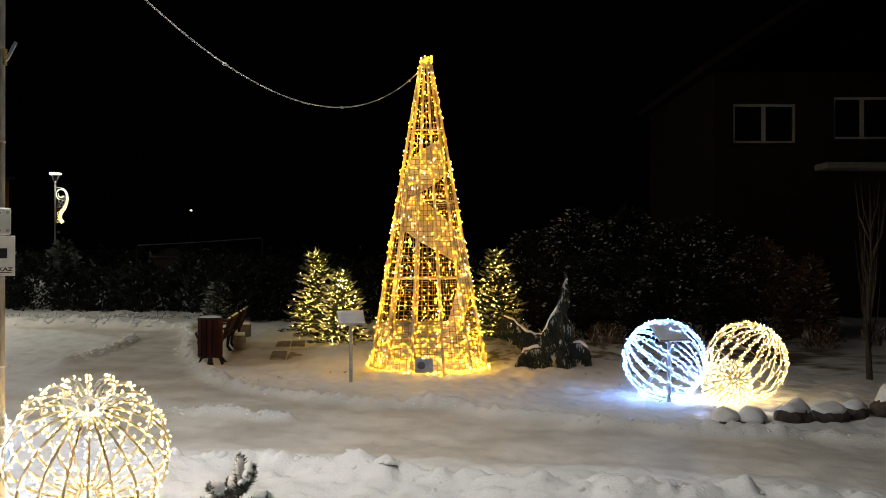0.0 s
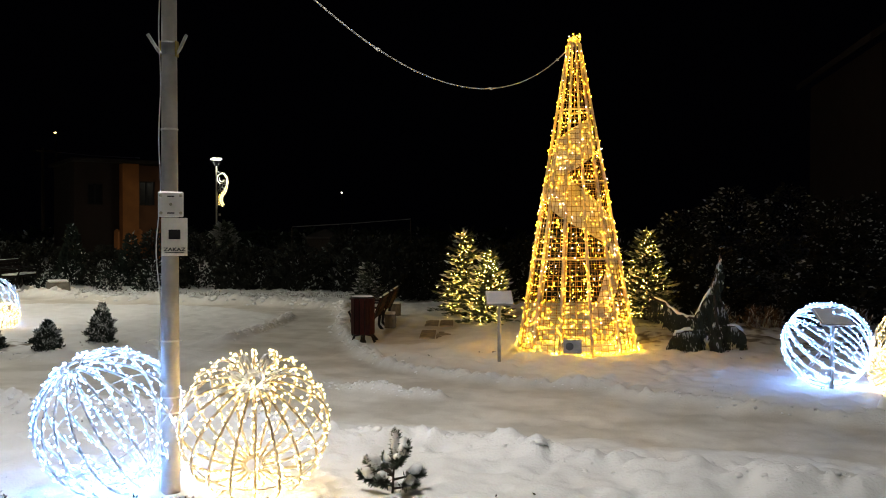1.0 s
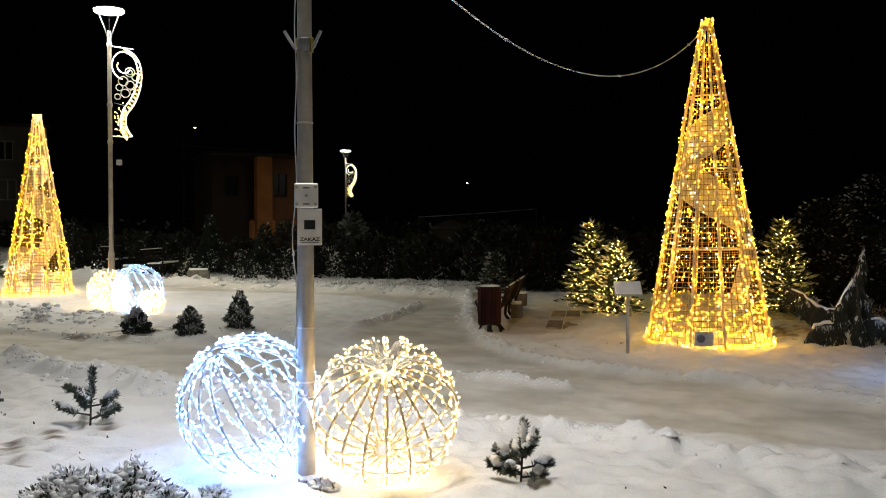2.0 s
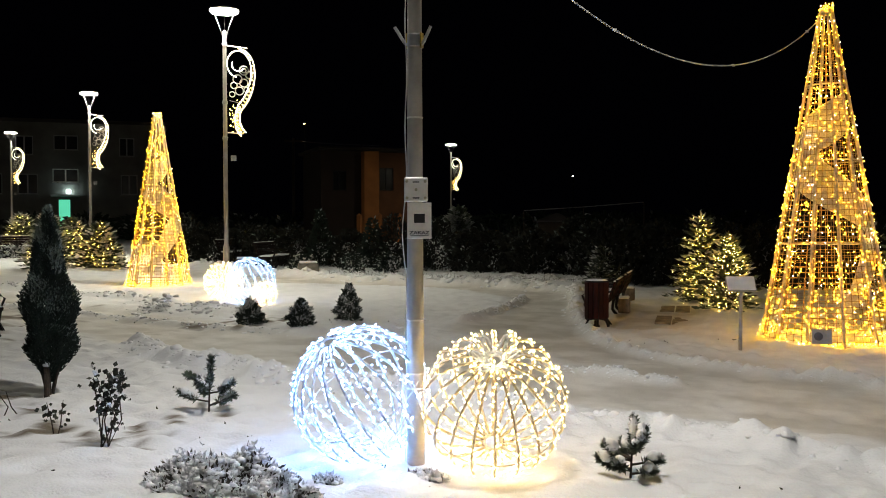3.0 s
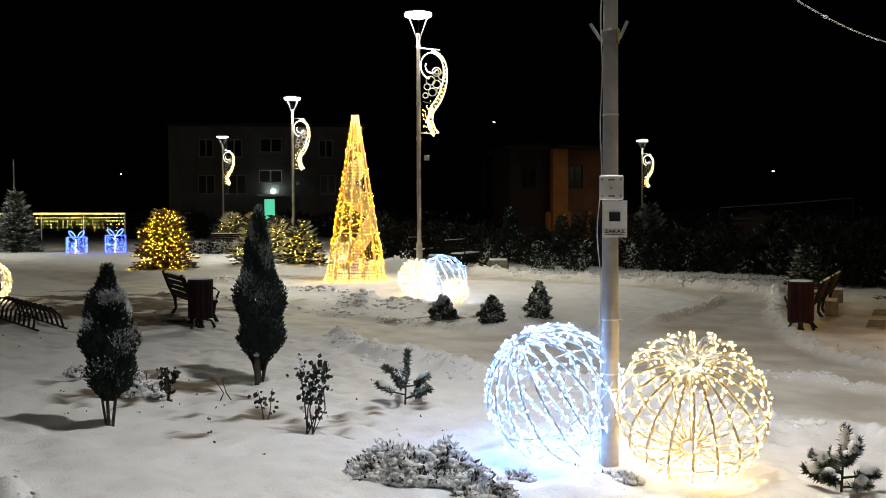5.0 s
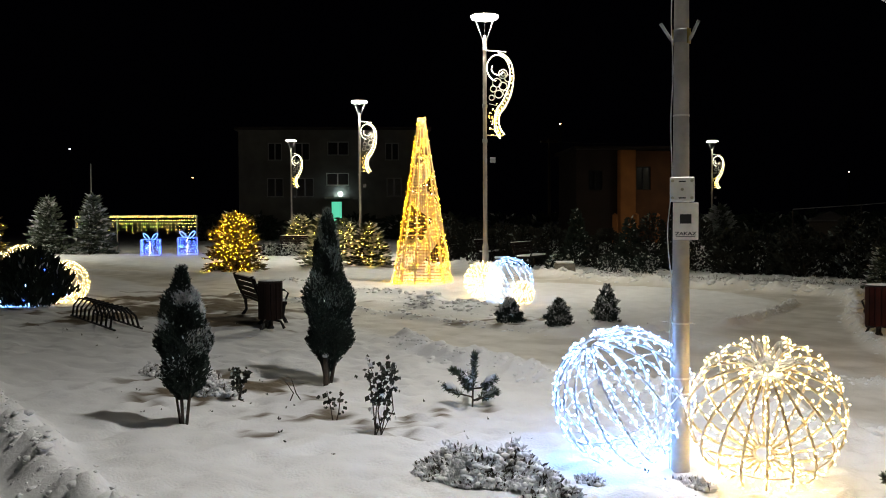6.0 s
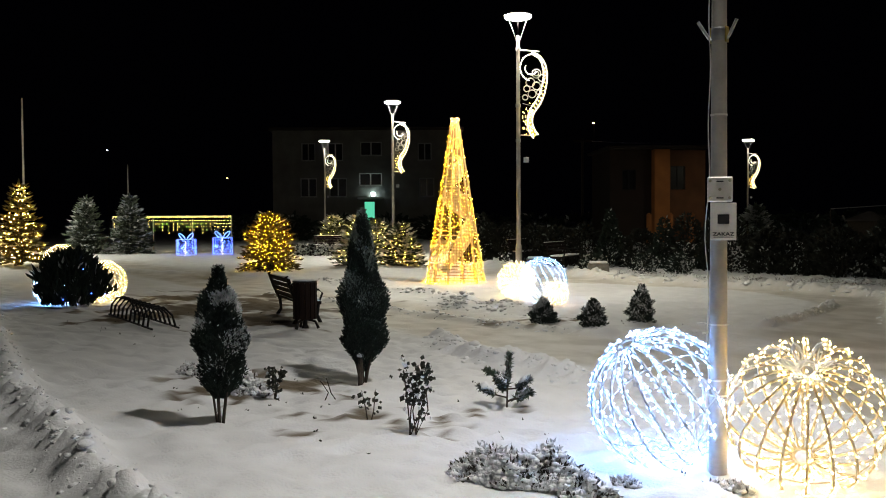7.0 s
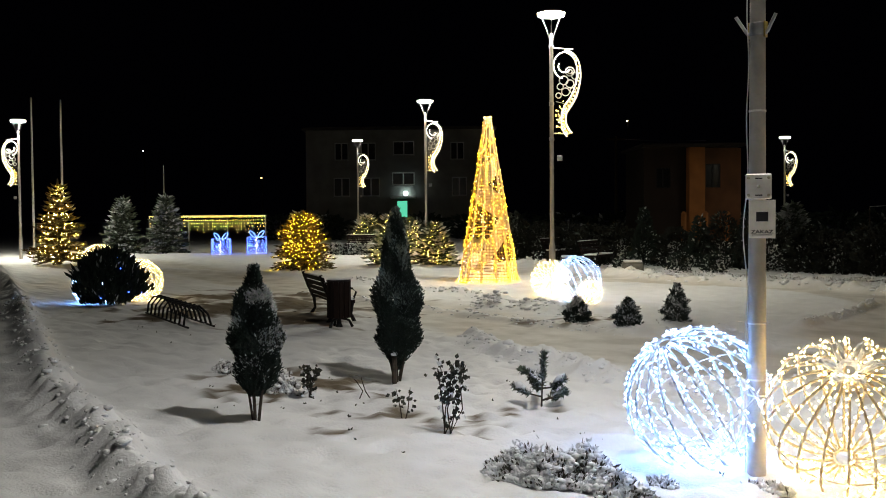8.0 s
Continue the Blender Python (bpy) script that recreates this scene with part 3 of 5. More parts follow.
        pts.append(((R + rng.uniform(-0.04, 0.05)) * math.cos(a), (R + rng.uniform(-0.04, 0.05)) * math.sin(a), rng.uniform(0.02, 0.08)))
    for i in range(40):
        a = rng.uniform(0, 2 * math.pi)
        pts.append((tip * math.cos(a), tip * math.sin(a), H + rng.uniform(-0.05, 0.13)))
    cut = len(pts) // 7
    order = rng.permutation(len(pts))
    pale, gold = [pts[i] for i in order[:cut]], [pts[i] for i in order[cut:]]
    tagged(link("light_string", bulb_mesh(gold, bulb, 1.3, rng), BULB_GOLD, c, "golden LED bulbs"), kind="stuff")
    tagged(link("pale_light_string", bulb_mesh(pale, bulb, 1.3, rng), BULB_PALE, c, "pale warm white LED bulbs"), kind="stuff")
    if plaque:
        a = math.radians(-93)
        pm = Matrix.Translation((R * math.cos(a) * 0.99, R * math.sin(a) * 1.02, 0.16)) @ Matrix.Rotation(math.radians(-12), 4, "X")
        pl = part("plaque", box_bm(-0.125, -0.01, -0.1, 0.125, 0.0, 0.1, m=pm, bevel=0.004), mat("grey_plaque", (0.33, 0.34, 0.36), 0.4, 10, 0.15), c, "grey plaque with a plain round mark")
        part("mark", lathe([(0.055, 0), (0.055, 0.003)], 20, m=pm @ pose(-0.04, -0.01, 0, 90)), mat("dark_mark", (0.1, 0.11, 0.13), 0.5), pl)
    tagged(c, label, "light cone", group="glowing cones")


light_cone(-0.22, 13.85, 4.5, 0.88, 11, 2000, 0.0067, 0, "tall golden wire cone with LED bulbs and a glitter ribbon", True, -0.7)
light_cone(-14.85, 17.6, 3.95, 0.74, 12, 1900, 0.0058, 40, "golden wire cone with dense LED bulbs on the plaza", False)


# ---- street lamps with light ornaments ----
def street_lamp(x, y, H, turn, light, label):
    p = base("street_lamp", x, y, turn=turn)
    part("pole", lathe([(0.075, -0.1), (0.072, 0.9), (0.05, 1.0), (0.042, H - 0.5), (0.03, H - 0.45)], 14), POLE_PAINT, p)
    lamp_head(p, H)
    for z in (H - 0.75, H - 2.05, H - 2.85):
        part("collar", lathe([(0.05, z - 0.04), (0.058, z - 0.03), (0.058, z + 0.03), (0.05, z + 0.04)], 12), ZINC, p)
    part("bracket", tube([(0.05, 0, H - 0.78), (0.5, 0, H - 0.82)], 0.012), WHITE_PLASTIC, p)
    part("bracket", tube([(0.05, 0, H - 2.72), (0.4, 0, H - 2.74)], 0.012), WHITE_PLASTIC, p)
    part("small_plate", box_bm(0.12, -0.01, H - 3.35, 0.24, 0.01, H - 3.23, bevel=0.003), ZINC, p)
    t = H - 0.8
    arc = lambda cx, cz, r, a, b, n=18: [(cx + r * math.cos(math.radians(a + (b - a) * i / n)), 0, cz + r * math.sin(math.radians(a + (b - a) * i / n))) for i in range(n + 1)]
    bez = lambda p0, p1, p2, p3, n=20: [tuple((1 - u) ** 3 * a + 3 * u * (1 - u) ** 2 * b + 3 * u * u * (1 - u) * c + u ** 3 * d for a, b, c, d in zip(p0, p1, p2, p3)) for u in np.linspace(0, 1, n)]
    outer = bez((0.36, 0, t - 0.03), (0.98, 0, t - 0.12), (0.86, 0, t - 1.02), (0.44, 0, t - 1.4))
    outer += bez((0.44, 0, t - 1.4), (0.34, 0, t - 1.55), (0.36, 0, t - 1.75), (0.55, 0, t - 1.92))[1:]
    inner = bez((0.42, 0, t - 0.1), (0.84, 0, t - 0.2), (0.74, 0, t - 0.95), (0.34, 0, t - 1.3))
    inner += bez((0.34, 0, t - 1.3), (0.2, 0, t - 1.6), (0.25, 0, t - 1.85), (0.42, 0, t - 2.0))[1:]
    curl = arc(0.36, t - 0.38, 0.3, 75, 260)
    slim = lambda q: [(a * 0.84, b, c_) for a, b, c_ in q]
    outer, inner, curl = slim(outer), slim(inner), slim(curl)
    orn = part("ornament_tube", tube(outer, 0.012, 6), TUBE_WHITE, p, "glowing white light tube")
    part("tube_inner", tube(inner, 0.011, 6), TUBE_WHITE, orn)
    part("tube_curl", tube(curl, 0.012, 6), TUBE_WHITE, orn)
    part("tube_curl", tube(arc(0.3, t - 0.4, 0.14, 150, 330), 0.012, 6), TUBE_WHITE, orn)
    FR = mat("frosted_filigree", (0.75, 0.72, 0.66), 0.5, 20, 0.2, 0.1)
    for cx, cz, r in ((0.42, -0.52, 0.1), (0.42, -0.52, 0.05), (0.28, -0.72, 0.1), (0.42, -0.8, 0.09), (0.2, -0.86, 0.07), (0.32, -0.98, 0.09), (0.16, -1.06, 0.06), (0.54, -0.62, 0.08), (0.48, -0.95, 0.06)):
        part("filigree", tube([(cx + r * math.cos(b), 0.01, t + cz + r * math.sin(b)) for b in np.linspace(0, 2 * math.pi, 16, endpoint=False)], 0.013, 5, closed=True), FR, orn)
    rng = np.random.default_rng(5)
    pts = []
    for i in range(220):
        u = rng.random()
        j = min(int(u * (len(inner) - 1)), len(inner) - 1)
        a, b = Vector(inner[j]), Vector(outer[min(j, len(outer) - 1)])
        q = a.lerp(b, rng.random())
        if u > 0.45 and i % 3 == 0:
            q.x -= rng.uniform(0, 0.18)
        pts.append((q.x, rng.uniform(-0.02, 0.02), q.z))
    part("ornament_bulbs_holder", tube([(0.1, 0, t - 1.2), (0.3, 0, t - 1.25)], 0.006, 4), ZINC, p)
    tagged(link("light_string", bulb_mesh(pts, 0.012, 1.2, rng), BULB_ORN, p, "golden LED bulbs"), kind="stuff")
    tagged(p, label, "street lamp", group="street lamps")
    if light:
        shine("lamp_light", x, y, gz(x, y) + H - 0.09, LAMP_W * light, (1.0, 0.96, 0.79))


ORN = "grey street lamp with bright flat head and curled light ornament"
street_lamp(-12.78, 17.39, 6.2, 38, 1.25, ORN)
street_lamp(-25.44, 26.55, 6.15, 40, 1.8, ORN)
street_lamp(-41.06, 37.21, 6.2, 42, 0.35, ORN)
street_lamp(-21.7, 52.2, 6.0, 25, 0.2, ORN)
street_lamp(-40.5, 17.2, 5.9, 235, 2.6, ORN)


# ---- plants ----
def vecs(rng, n):
    d = rng.normal(size=(n, 3))
    return d / np.linalg.norm(d, axis=1)[:, None]


def fir(x, y, h, r, seed, mats, lights=0, frost=0.3, bulb=0.016, name="fir_tree", label="", low=0.06, led=None, twig=0.13, group="", lean=0.8, layer=1.0):
    """A conifer of whorled boughs with twigs, and a string of bulbs where it has one."""
    rng = np.random.default_rng(seed)
    c = base(name, x, y, gs(x, y) - 0.03)
    part("trunk", tube([(0, 0, 0), (0.02 * h, 0, h * 0.5), (0, 0, h * 0.93)], [0.035 * h ** 0.7, 0.02 * h ** 0.7, 0.006], 7), BARK, c)
    P, D, L, fr, tips = [], [], [], [], []
    z = low * h
    while z < h * 0.97:
        f = z / h
        reach = r * (1 - f) ** lean * rng.uniform(0.85, 1.1) + 0.03
        n = max(4, int(2 * math.pi * reach / (0.15 + 0.05 * h)) + 3)
        a0 = rng.uniform(0, 6.28)
        for k in range(n):
            a = a0 + 2 * math.pi * k / n + rng.normal() * 0.12
            R = reach * rng.uniform(0.72, 1.12)
            rise = rng.uniform(-0.12, 0.22) + 0.5 * f
            d = np.array([math.cos(a), math.sin(a), rise])
            side = np.array([-math.sin(a), math.cos(a), 0])
            m = max(2, int(R / (twig * 0.42)))
            for i in range(m):
                u = (i + 0.6) / m
                q = d * R * u + np.array([0, 0, z - 0.13 * R * u * u])
                for s in (-1, 1):
                    P.append(q)
                    D.append(d * 0.8 + side * s * rng.uniform(0.5, 1.0) + np.array([0, 0, rng.uniform(-0.15, 0.3)]))
                    L.append(twig * rng.uniform(0.8, 1.4) * (1.15 - 0.5 * u))
                    fr.append(frost * (0.25 + u))
            P.append(d * R * 0.92 + np.array([0, 0, z - 0.11 * R]))
            D.append(d)
            L.append(twig * 1.3)
            fr.append(frost * 1.4)
            tips.append(d * R + np.array([0, 0, z - 0.12 * R]))
            for u in (0.45, 0.72):
                tips.append(d * R * u + np.array([0, 0, z + 0.03]))
        z += layer * (0.055 + 0.02 * rng.random()) * h ** 0.8 * (1.1 - 0.4 * f)
    for i in range(8):
        P.append((0, 0, h * (0.9 + 0.012 * i)))
        D.append((rng.normal() * 0.4, rng.normal() * 0.4, 1))
        L.append(twig * 1.1)
        fr.append(frost)
    L = np.array(L)
    crown(c, P, D, L, L * 0.16, fr, mats, rng, label="needled boughs dusted with snow")
    if lights:
        T = np.array(tips)
        pick = rng.choice(len(T), min(lights, len(T)), replace=False)
        tagged(link("light_string", bulb_mesh(T[pick] + rng.normal(size=(len(pick), 3)) * 0.03, bulb, 1.2, rng), led or BULB_FIR, c, "string of glowing LED bulbs"), kind="stuff")
    tagged(c, label, "fir tree" if name == "fir_tree" else "shrub", group=group)
    return c


def shrub(x, y, profile, seed, mats, n, size, frost=0.25, up=0.7, stems=4, stem_h=0.3, name="shrub", label="", group="", stretch=1.0, turn=0, width=0.22, topfrost=0.0, lights=0, led=None, bulb=0.014, z0=None, ragged=1.0, clump=0.8):
    """A bush whose crown fills a turned outline of (height, radius) pairs, denser towards the skin."""
    rng = np.random.default_rng(seed)
    c = base(name, x, y, (gs(x, y) if z0 is None else z0) - 0.02, turn)
    hs, rs = np.array([p[0] for p in profile]), np.array([p[1] for p in profile])
    top = hs[-1]
    for k in range(stems):
        a = 2 * math.pi * k / stems + 0.4
        part("stem", tube([(0.02 * math.cos(a), 0.02 * math.sin(a), -0.02), (0.05 * math.cos(a) * top, 0.05 * math.sin(a) * top, max(stem_h, 0.1)), (0.07 * math.cos(a) * top, 0.07 * math.sin(a) * top, top * 0.6)], [0.011 * top ** 0.5, 0.008 * top ** 0.5, 0.004], 6), BARK, c)
    zz = rng.uniform(hs[0], top, n * 4)
    rr = np.interp(zz, hs, rs)
    keep = rng.random(n * 4) < rr / rs.max()
    zz, rr = zz[keep][:n], rr[keep][:n]
    a = rng.uniform(0, 2 * math.pi, len(zz))
    lob = 1 + ragged * (0.16 * np.sin(3 * a + zz * 7 / top + seed) + 0.12 * np.sin(5 * a - zz * 13 / top) + 0.1 * np.sin(zz * 23 / top + seed))
    q = rr * lob * np.sqrt(rng.uniform(0.25, 1.0, len(zz)))
    P = np.stack([q * np.cos(a) * stretch, q * np.sin(a), zz], 1)
    out = np.stack([np.cos(a), np.sin(a), np.zeros_like(a)], 1)
    D = out * (1 - up) + np.array([0, 0, up]) + vecs(rng, len(zz)) * 0.45
    L = size * rng.uniform(0.6, 1.4, len(zz))
    fr = frost + topfrost * ((zz - hs[0]) / (top - hs[0])) ** 2 * (q / (rr * lob + 1e-6)) ** 2
    crown(c, P, D, L, L * width, fr, mats, rng, label="dense foliage dusted with snow", clump=clump)
    if lights:
        pick = rng.choice(np.nonzero(q > 0.78 * rr)[0], lights)
        tagged(link("light_string", bulb_mesh(P[pick] * np.array([1.06, 1.06, 1.0]), bulb, 1.2, rng), led or BULB_FIR, c, "string of glowing LED bulbs"), kind="stuff")
    tagged(c, label, "shrub", group=group)
    return c


BLUEGREEN, DARKGREEN = [NEEDLE_BLUE, FROST], [THUJA, FROST]
# thujas on the bed
shrub(-6.44, 4.45, [(0.22, 0.04), (0.32, 0.12), (0.45, 0.175), (0.7, 0.185), (0.9, 0.16), (1.06, 0.12), (1.14, 0.06), (1.29, 0.025)], 21, [THUJA, FROST], 26000, 0.032, 0.02, 0.62, 5, 0.3, "thuja", "dark green columnar thuja with snow-dusted top on bare stems", topfrost=1.3, width=0.15, ragged=1.15, clump=1.6)
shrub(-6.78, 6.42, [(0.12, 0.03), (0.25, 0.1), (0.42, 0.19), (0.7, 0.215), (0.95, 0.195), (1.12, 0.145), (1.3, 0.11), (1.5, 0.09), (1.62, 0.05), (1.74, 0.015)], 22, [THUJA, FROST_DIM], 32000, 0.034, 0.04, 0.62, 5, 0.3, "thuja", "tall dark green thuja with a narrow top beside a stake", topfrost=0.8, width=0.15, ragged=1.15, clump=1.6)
# small round conifers in the far bed
DW = "small dark dwarf conifer with snow on its tips"
for i, (dx, dy, dh, dr, dl) in enumerate(((-8.28, 11.8, 0.4, 0.2, DW), (-7.52, 12.0, 0.42, 0.2, DW), (-7.21, 12.92, 0.6, 0.2, "taller pointed dwarf conifer with snow on its tips"))):
    shrub(dx, dy, [(0.0, dr * 0.85), (dh * 0.25, dr), (dh * 0.55, dr * 0.75), (dh * 0.8, dr * 0.4), (dh, dr * 0.08)], 31 + i, DARKGREEN, 2400, 0.045, 0.1, 0.55, 3, 0.05, "dwarf_conifer", dl, "dwarf conifers", topfrost=0.9, width=0.15)
# lit firs near the tall cone
FL = "green fir tree hung with warm LED lights in the snow"
fir(-2.62, 19.3, 1.78, 0.62, 41, BLUEGREEN, 240, 0.35, 0.0085, label=FL, group="lit fir trees")
fir(-1.92, 17.6, 1.38, 0.52, 42, BLUEGREEN, 300, 0.35, 0.008, label="smaller " + FL, group="lit fir trees")
fir(1.05, 18.6, 1.75, 0.68, 43, BLUEGREEN, 230, 0.35, 0.0085, label=FL, group="lit fir trees")
# lit trees beyond the plaza
fir(-33.85, 15.75, 3.05, 1.15, 44, [NEEDLE_BULB_LIT, FROST], 260, 0.12, 0.0165, label="tall layered fir tree hung with golden LED lights", twig=0.2, group="lit fir trees", lean=0.95, layer=1.3)
fir(-23.13, 18.5, 1.8, 0.98, 45, [NEEDLE_BULB_LIT, FROST], 480, 0.15, 0.012, led=BULB_FARGOLD, label="broad fir tree hung with golden LED lights", twig=0.16, group="lit fir trees", lean=0.6)
fir(-33.6, 30.9, 1.8, 0.95, 46, BLUEGREEN, 200, 0.6, 0.013, label="snowy fir tree with warm LED lights behind a bench", twig=0.2, group="lit fir trees")
fir(-31.9, 32.2, 1.6, 0.9, 47, BLUEGREEN, 200, 0.5, 0.013, label="snowy fir tree with warm LED lights behind a bench", twig=0.2, group="lit fir trees")
fir(-22.8, 22.0, 1.7, 0.85, 48, BLUEGREEN, 190, 0.6, 0.011, label="snowy fir tree with warm LED lights", twig=0.17, group="lit fir trees")
fir(-21.6, 22.9, 1.45, 0.8, 49, BLUEGREEN, 150, 0.6, 0.011, label="low snowy fir tree with warm LED lights", twig=0.17, group="lit fir trees")
fir(-41.7, 22.6, 2.7, 1.0, 50, BLUEGREEN, 0, 0.25, label="dark unlit fir tree beside the light curtain", twig=0.24)
fir(-40.2, 24.0, 2.8, 1.0, 51, BLUEGREEN, 0, 0.25, label="dark unlit fir tree beside the light curtain", twig=0.24)
# the dark bush in front of two balls
# Its blue bulbs are added for the ball's glow showing through the leaves.
shrub(-16.74, 8.62, [(0.05, 0.4), (0.3, 0.62), (0.62, 0.6), (0.84, 0.42), (1.0, 0.16)], 52, DARKGREEN, 2600, 0.17, 0.05, 0.75, 4, 0.2, "dark_bush", "dark spiky round bush with bulbs for the ball's blue glow", width=0.14, lights=12, led=BULB_BLUE, bulb=0.016)


def rose(x, y, h, seed, leaves, label, top=0.45):
    """Bare thorny stems with a few withered, snow-capped leaves."""
    rng = np.random.default_rng(seed)
    c = base("rose_bush", x, y, gs(x, y) - 0.02)
    P, D, fr = [], [], []
    n = 2 + leaves // 45
    for k in range(n):
        a = rng.uniform(0, 6.28)
        r = rng.uniform(0.05, 0.16) * h * 2
        pts = [(rng.normal() * 0.03, rng.normal() * 0.03, 0), (0.5 * r * math.cos(a - 0.8) + rng.normal() * 0.015, 0.5 * r * math.sin(a - 0.8), 0.36 * h), (0.75 * r * math.cos(a + 0.3), 0.75 * r * math.sin(a + 0.3), 0.75 * h), (r * math.cos(a + 0.5), r * math.sin(a + 0.5), h * rng.uniform(0.8, 1.0))]
        part("stem", tube(pts, [0.006, 0.005, 0.004, 0.002], 5), BARK, c)
        for i in range(leaves // n):
            u = (rng.uniform(top, 1.0) if rng.random() < 0.75 else rng.uniform(0.12, 0.6)) * 2.999
            j = int(u)
            q = Vector(pts[j]).lerp(Vector(pts[j + 1]), u - j)
            P.append(np.array(q) + rng.normal(size=3) * 0.022)
            D.append(rng.normal(size=3) * np.array([1, 1, 0.6]) + np.array([0, 0, -0.1]))
            fr.append(0.16)
    if P:
        L = 0.046 * rng.uniform(0.6, 1.3, len(P))
        crown(c, P, D, L, L * 0.42, fr, [LEAF, SNOW], rng, "foliage", "withered dark leaves with bits of snow")["kind"] = "stuff"
    tagged(c, label, "rose bush", group="rose bushes")


RL = "leafy leggy rose bush with withered dark leaves in snow"
rose(-4.9, 5.1, 0.6, 61, 180, RL)
rose(-5.64, 5.37, 0.28, 62, 22, "low bare rose bush with few withered leaves")
rose(-6.4, 5.6, 0.24, 63, 0, "bare rose stems standing in the snow")
rose(-6.84, 5.36, 0.36, 64, 110, "low rose bush with a cluster of dark withered leaves")


def seedling(x, y, h, seed, label, arms, snow=0.4):
    """A young pine: bottle-brush shoots on a few bent arms."""
    rng = np.random.default_rng(seed)
    c = base("pine_seedling", x, y, gs(x, y) - 0.02)
    P, D, L, fr = [], [], [], []
    lines = [[(0, 0, 0), (0.01, 0, h * 0.5), (0.02, 0.01, h)]]
    for k in range(arms):
        a = 2 * math.pi * k / arms + rng.normal() * 0.3
        z = h * rng.uniform(0.12, 0.6)
        r = h * rng.uniform(0.35, 0.55)
        lines.append([(0, 0, z), (0.5 * r * math.cos(a), 0.5 * r * math.sin(a), z + 0.05 * h), (r * math.cos(a), r * math.sin(a), z + h * rng.uniform(0.1, 0.3))])
    for pts in lines:
        part("branch", tube(pts, [0.009, 0.007, 0.004], 6), BARK, c)
        d = np.array(pts[2]) - np.array(pts[1])
        for i in range(300):
            u = rng.uniform(-0.15, 1.1)
            q = np.array(pts[1]) + d * u
            P.append(q)
            o = vecs(rng, 1)[0]
            D.append(o + d / np.linalg.norm(d) * 0.9)
            L.append(0.05 * rng.uniform(0.7, 1.2))
            fr.append(snow * (0.3 + 0.9 * max(0, o[2])))
    L = np.array(L)
    crown(c, P, D, L, 0.005, fr, [NEEDLE_BLUE, FROST], rng, "foliage", "long needles under snow")["kind"] = "stuff"
    # snow lying along the upper side of the shoots
    for k, pts in enumerate(lines):
        if rng.random() > snow:
            continue
        p, q = Vector(pts[1]), Vector(pts[2])
        up = Vector((0, 0, 0.034))
        tips = [p.lerp(q, u) + up + Vector(rng.normal(size=3)) * 0.004 for u in (0.15, 0.45, 0.75, 1.05)]
        part("snow_cap", tube(tips, [0.012, 0.034 * rng.uniform(0.7, 1.2), 0.037 * rng.uniform(0.7, 1.2), 0.014], 8), SNOW, c, smooth=True)
    tagged(c, label, "pine seedling")


seedling(-4.96, 6.37, 0.46, 71, "young pine with stiff bluish shoots and snow", 8, 0.7)
seedling(-1.31, 5.95, 0.4, 72, "young pine with snow lumps on its shoots", 10, 1.2)


def heather(x, y, w, d, h, seed, n, label, turn=0):
    """Low frosted ground shrub of upright sprigs."""
    rng = np.random.default_rng(seed)
    c = base("heather_shrub", x, y, gs(x, y) - 0.02, turn)
    a, q = rng.uniform(0, 6.28, n), np.sqrt(rng.random(n))
    X, Y = q * np.cos(a) * w / 2, q * np.sin(a) * d / 2
    H = h * (1 - q ** 2 * 0.75) * rng.uniform(0.45, 1.05, n) * (0.75 + 0.5 * np.sin(X * 13 + seed) * np.sin(Y * 11))
    P = np.stack([X, Y, H * rng.uniform(0.15, 1, n)], 1)
    D = np.stack([X * 1.2, Y * 1.2, np.full(n, 0.5)], 1) + rng.normal(size=(n, 3)) * 0.4
    L = 0.042 * rng.uniform(0.6, 1.3, n)
    fr = 0.9 + 0.7 * (P[:, 2] / h)
    bm = bmesh.new()
    for i in range(40):
        k = rng.integers(0, n)
        tube([(X[k] * 0.6, Y[k] * 0.6, 0), (X[k] * 0.9, Y[k] * 0.9, H[k] * 0.6), (X[k], Y[k], max(H[k], 0.03))], [0.004, 0.003, 0.0015], 4, bm)
    part("twigs", bm, BARK, c, "thin dark twigs")["kind"] = "stuff"
    crown(c, P, D, L, L * 0.2, fr, [mat("heather_leaf", (0.1, 0.095, 0.08), 0.8, 20, 0.5), SNOW], rng, "foliage", "frosted sprigs", 0.2)["kind"] = "stuff"
    bm = bmesh.new()
    for i in range(int(n / 6)):
        k = rng.integers(0, n)
        s = rng.uniform(0.012, 0.03)
        bmesh.ops.create_icosphere(bm, subdivisions=1, radius=s, matrix=Matrix.Translation((X[k], Y[k], max(0.02, H[k] * 0.85))) @ Matrix.Diagonal((1.2, 1.1, 0.7, 1)))
    tagged(part("snow_tuft", bm, SNOW, c, "tufts of snow on the sprigs", smooth=True), kind="stuff")
    tagged(c, label, "low shrub", group="low shrubs")


heather(-3.62, 4.72, 0.95, 0.62, 0.26, 81, 5200, "low spreading heather shrub thick with frost and snow", 20)
heather(-3.0, 4.55, 0.4, 0.32, 0.16, 82, 1300, "small frosted heather tuft in the snow")
heather(-7.32, 5.4, 0.55, 0.42, 0.3, 85, 1600, "low frosted shrub behind the thuja")
heather(-8.62, 5.68, 0.4, 0.3, 0.16, 86, 700, "low frosted shrub at the edge of the bed")
heather(-7.9, 5.6, 0.4, 0.3, 0.18, 87, 700, "low frosted shrub at the edge of the bed")
heather(-2.5, 5.35, 0.3, 0.14, 0.07, 83, 350, "dark sprigs poking from snow at the pole")
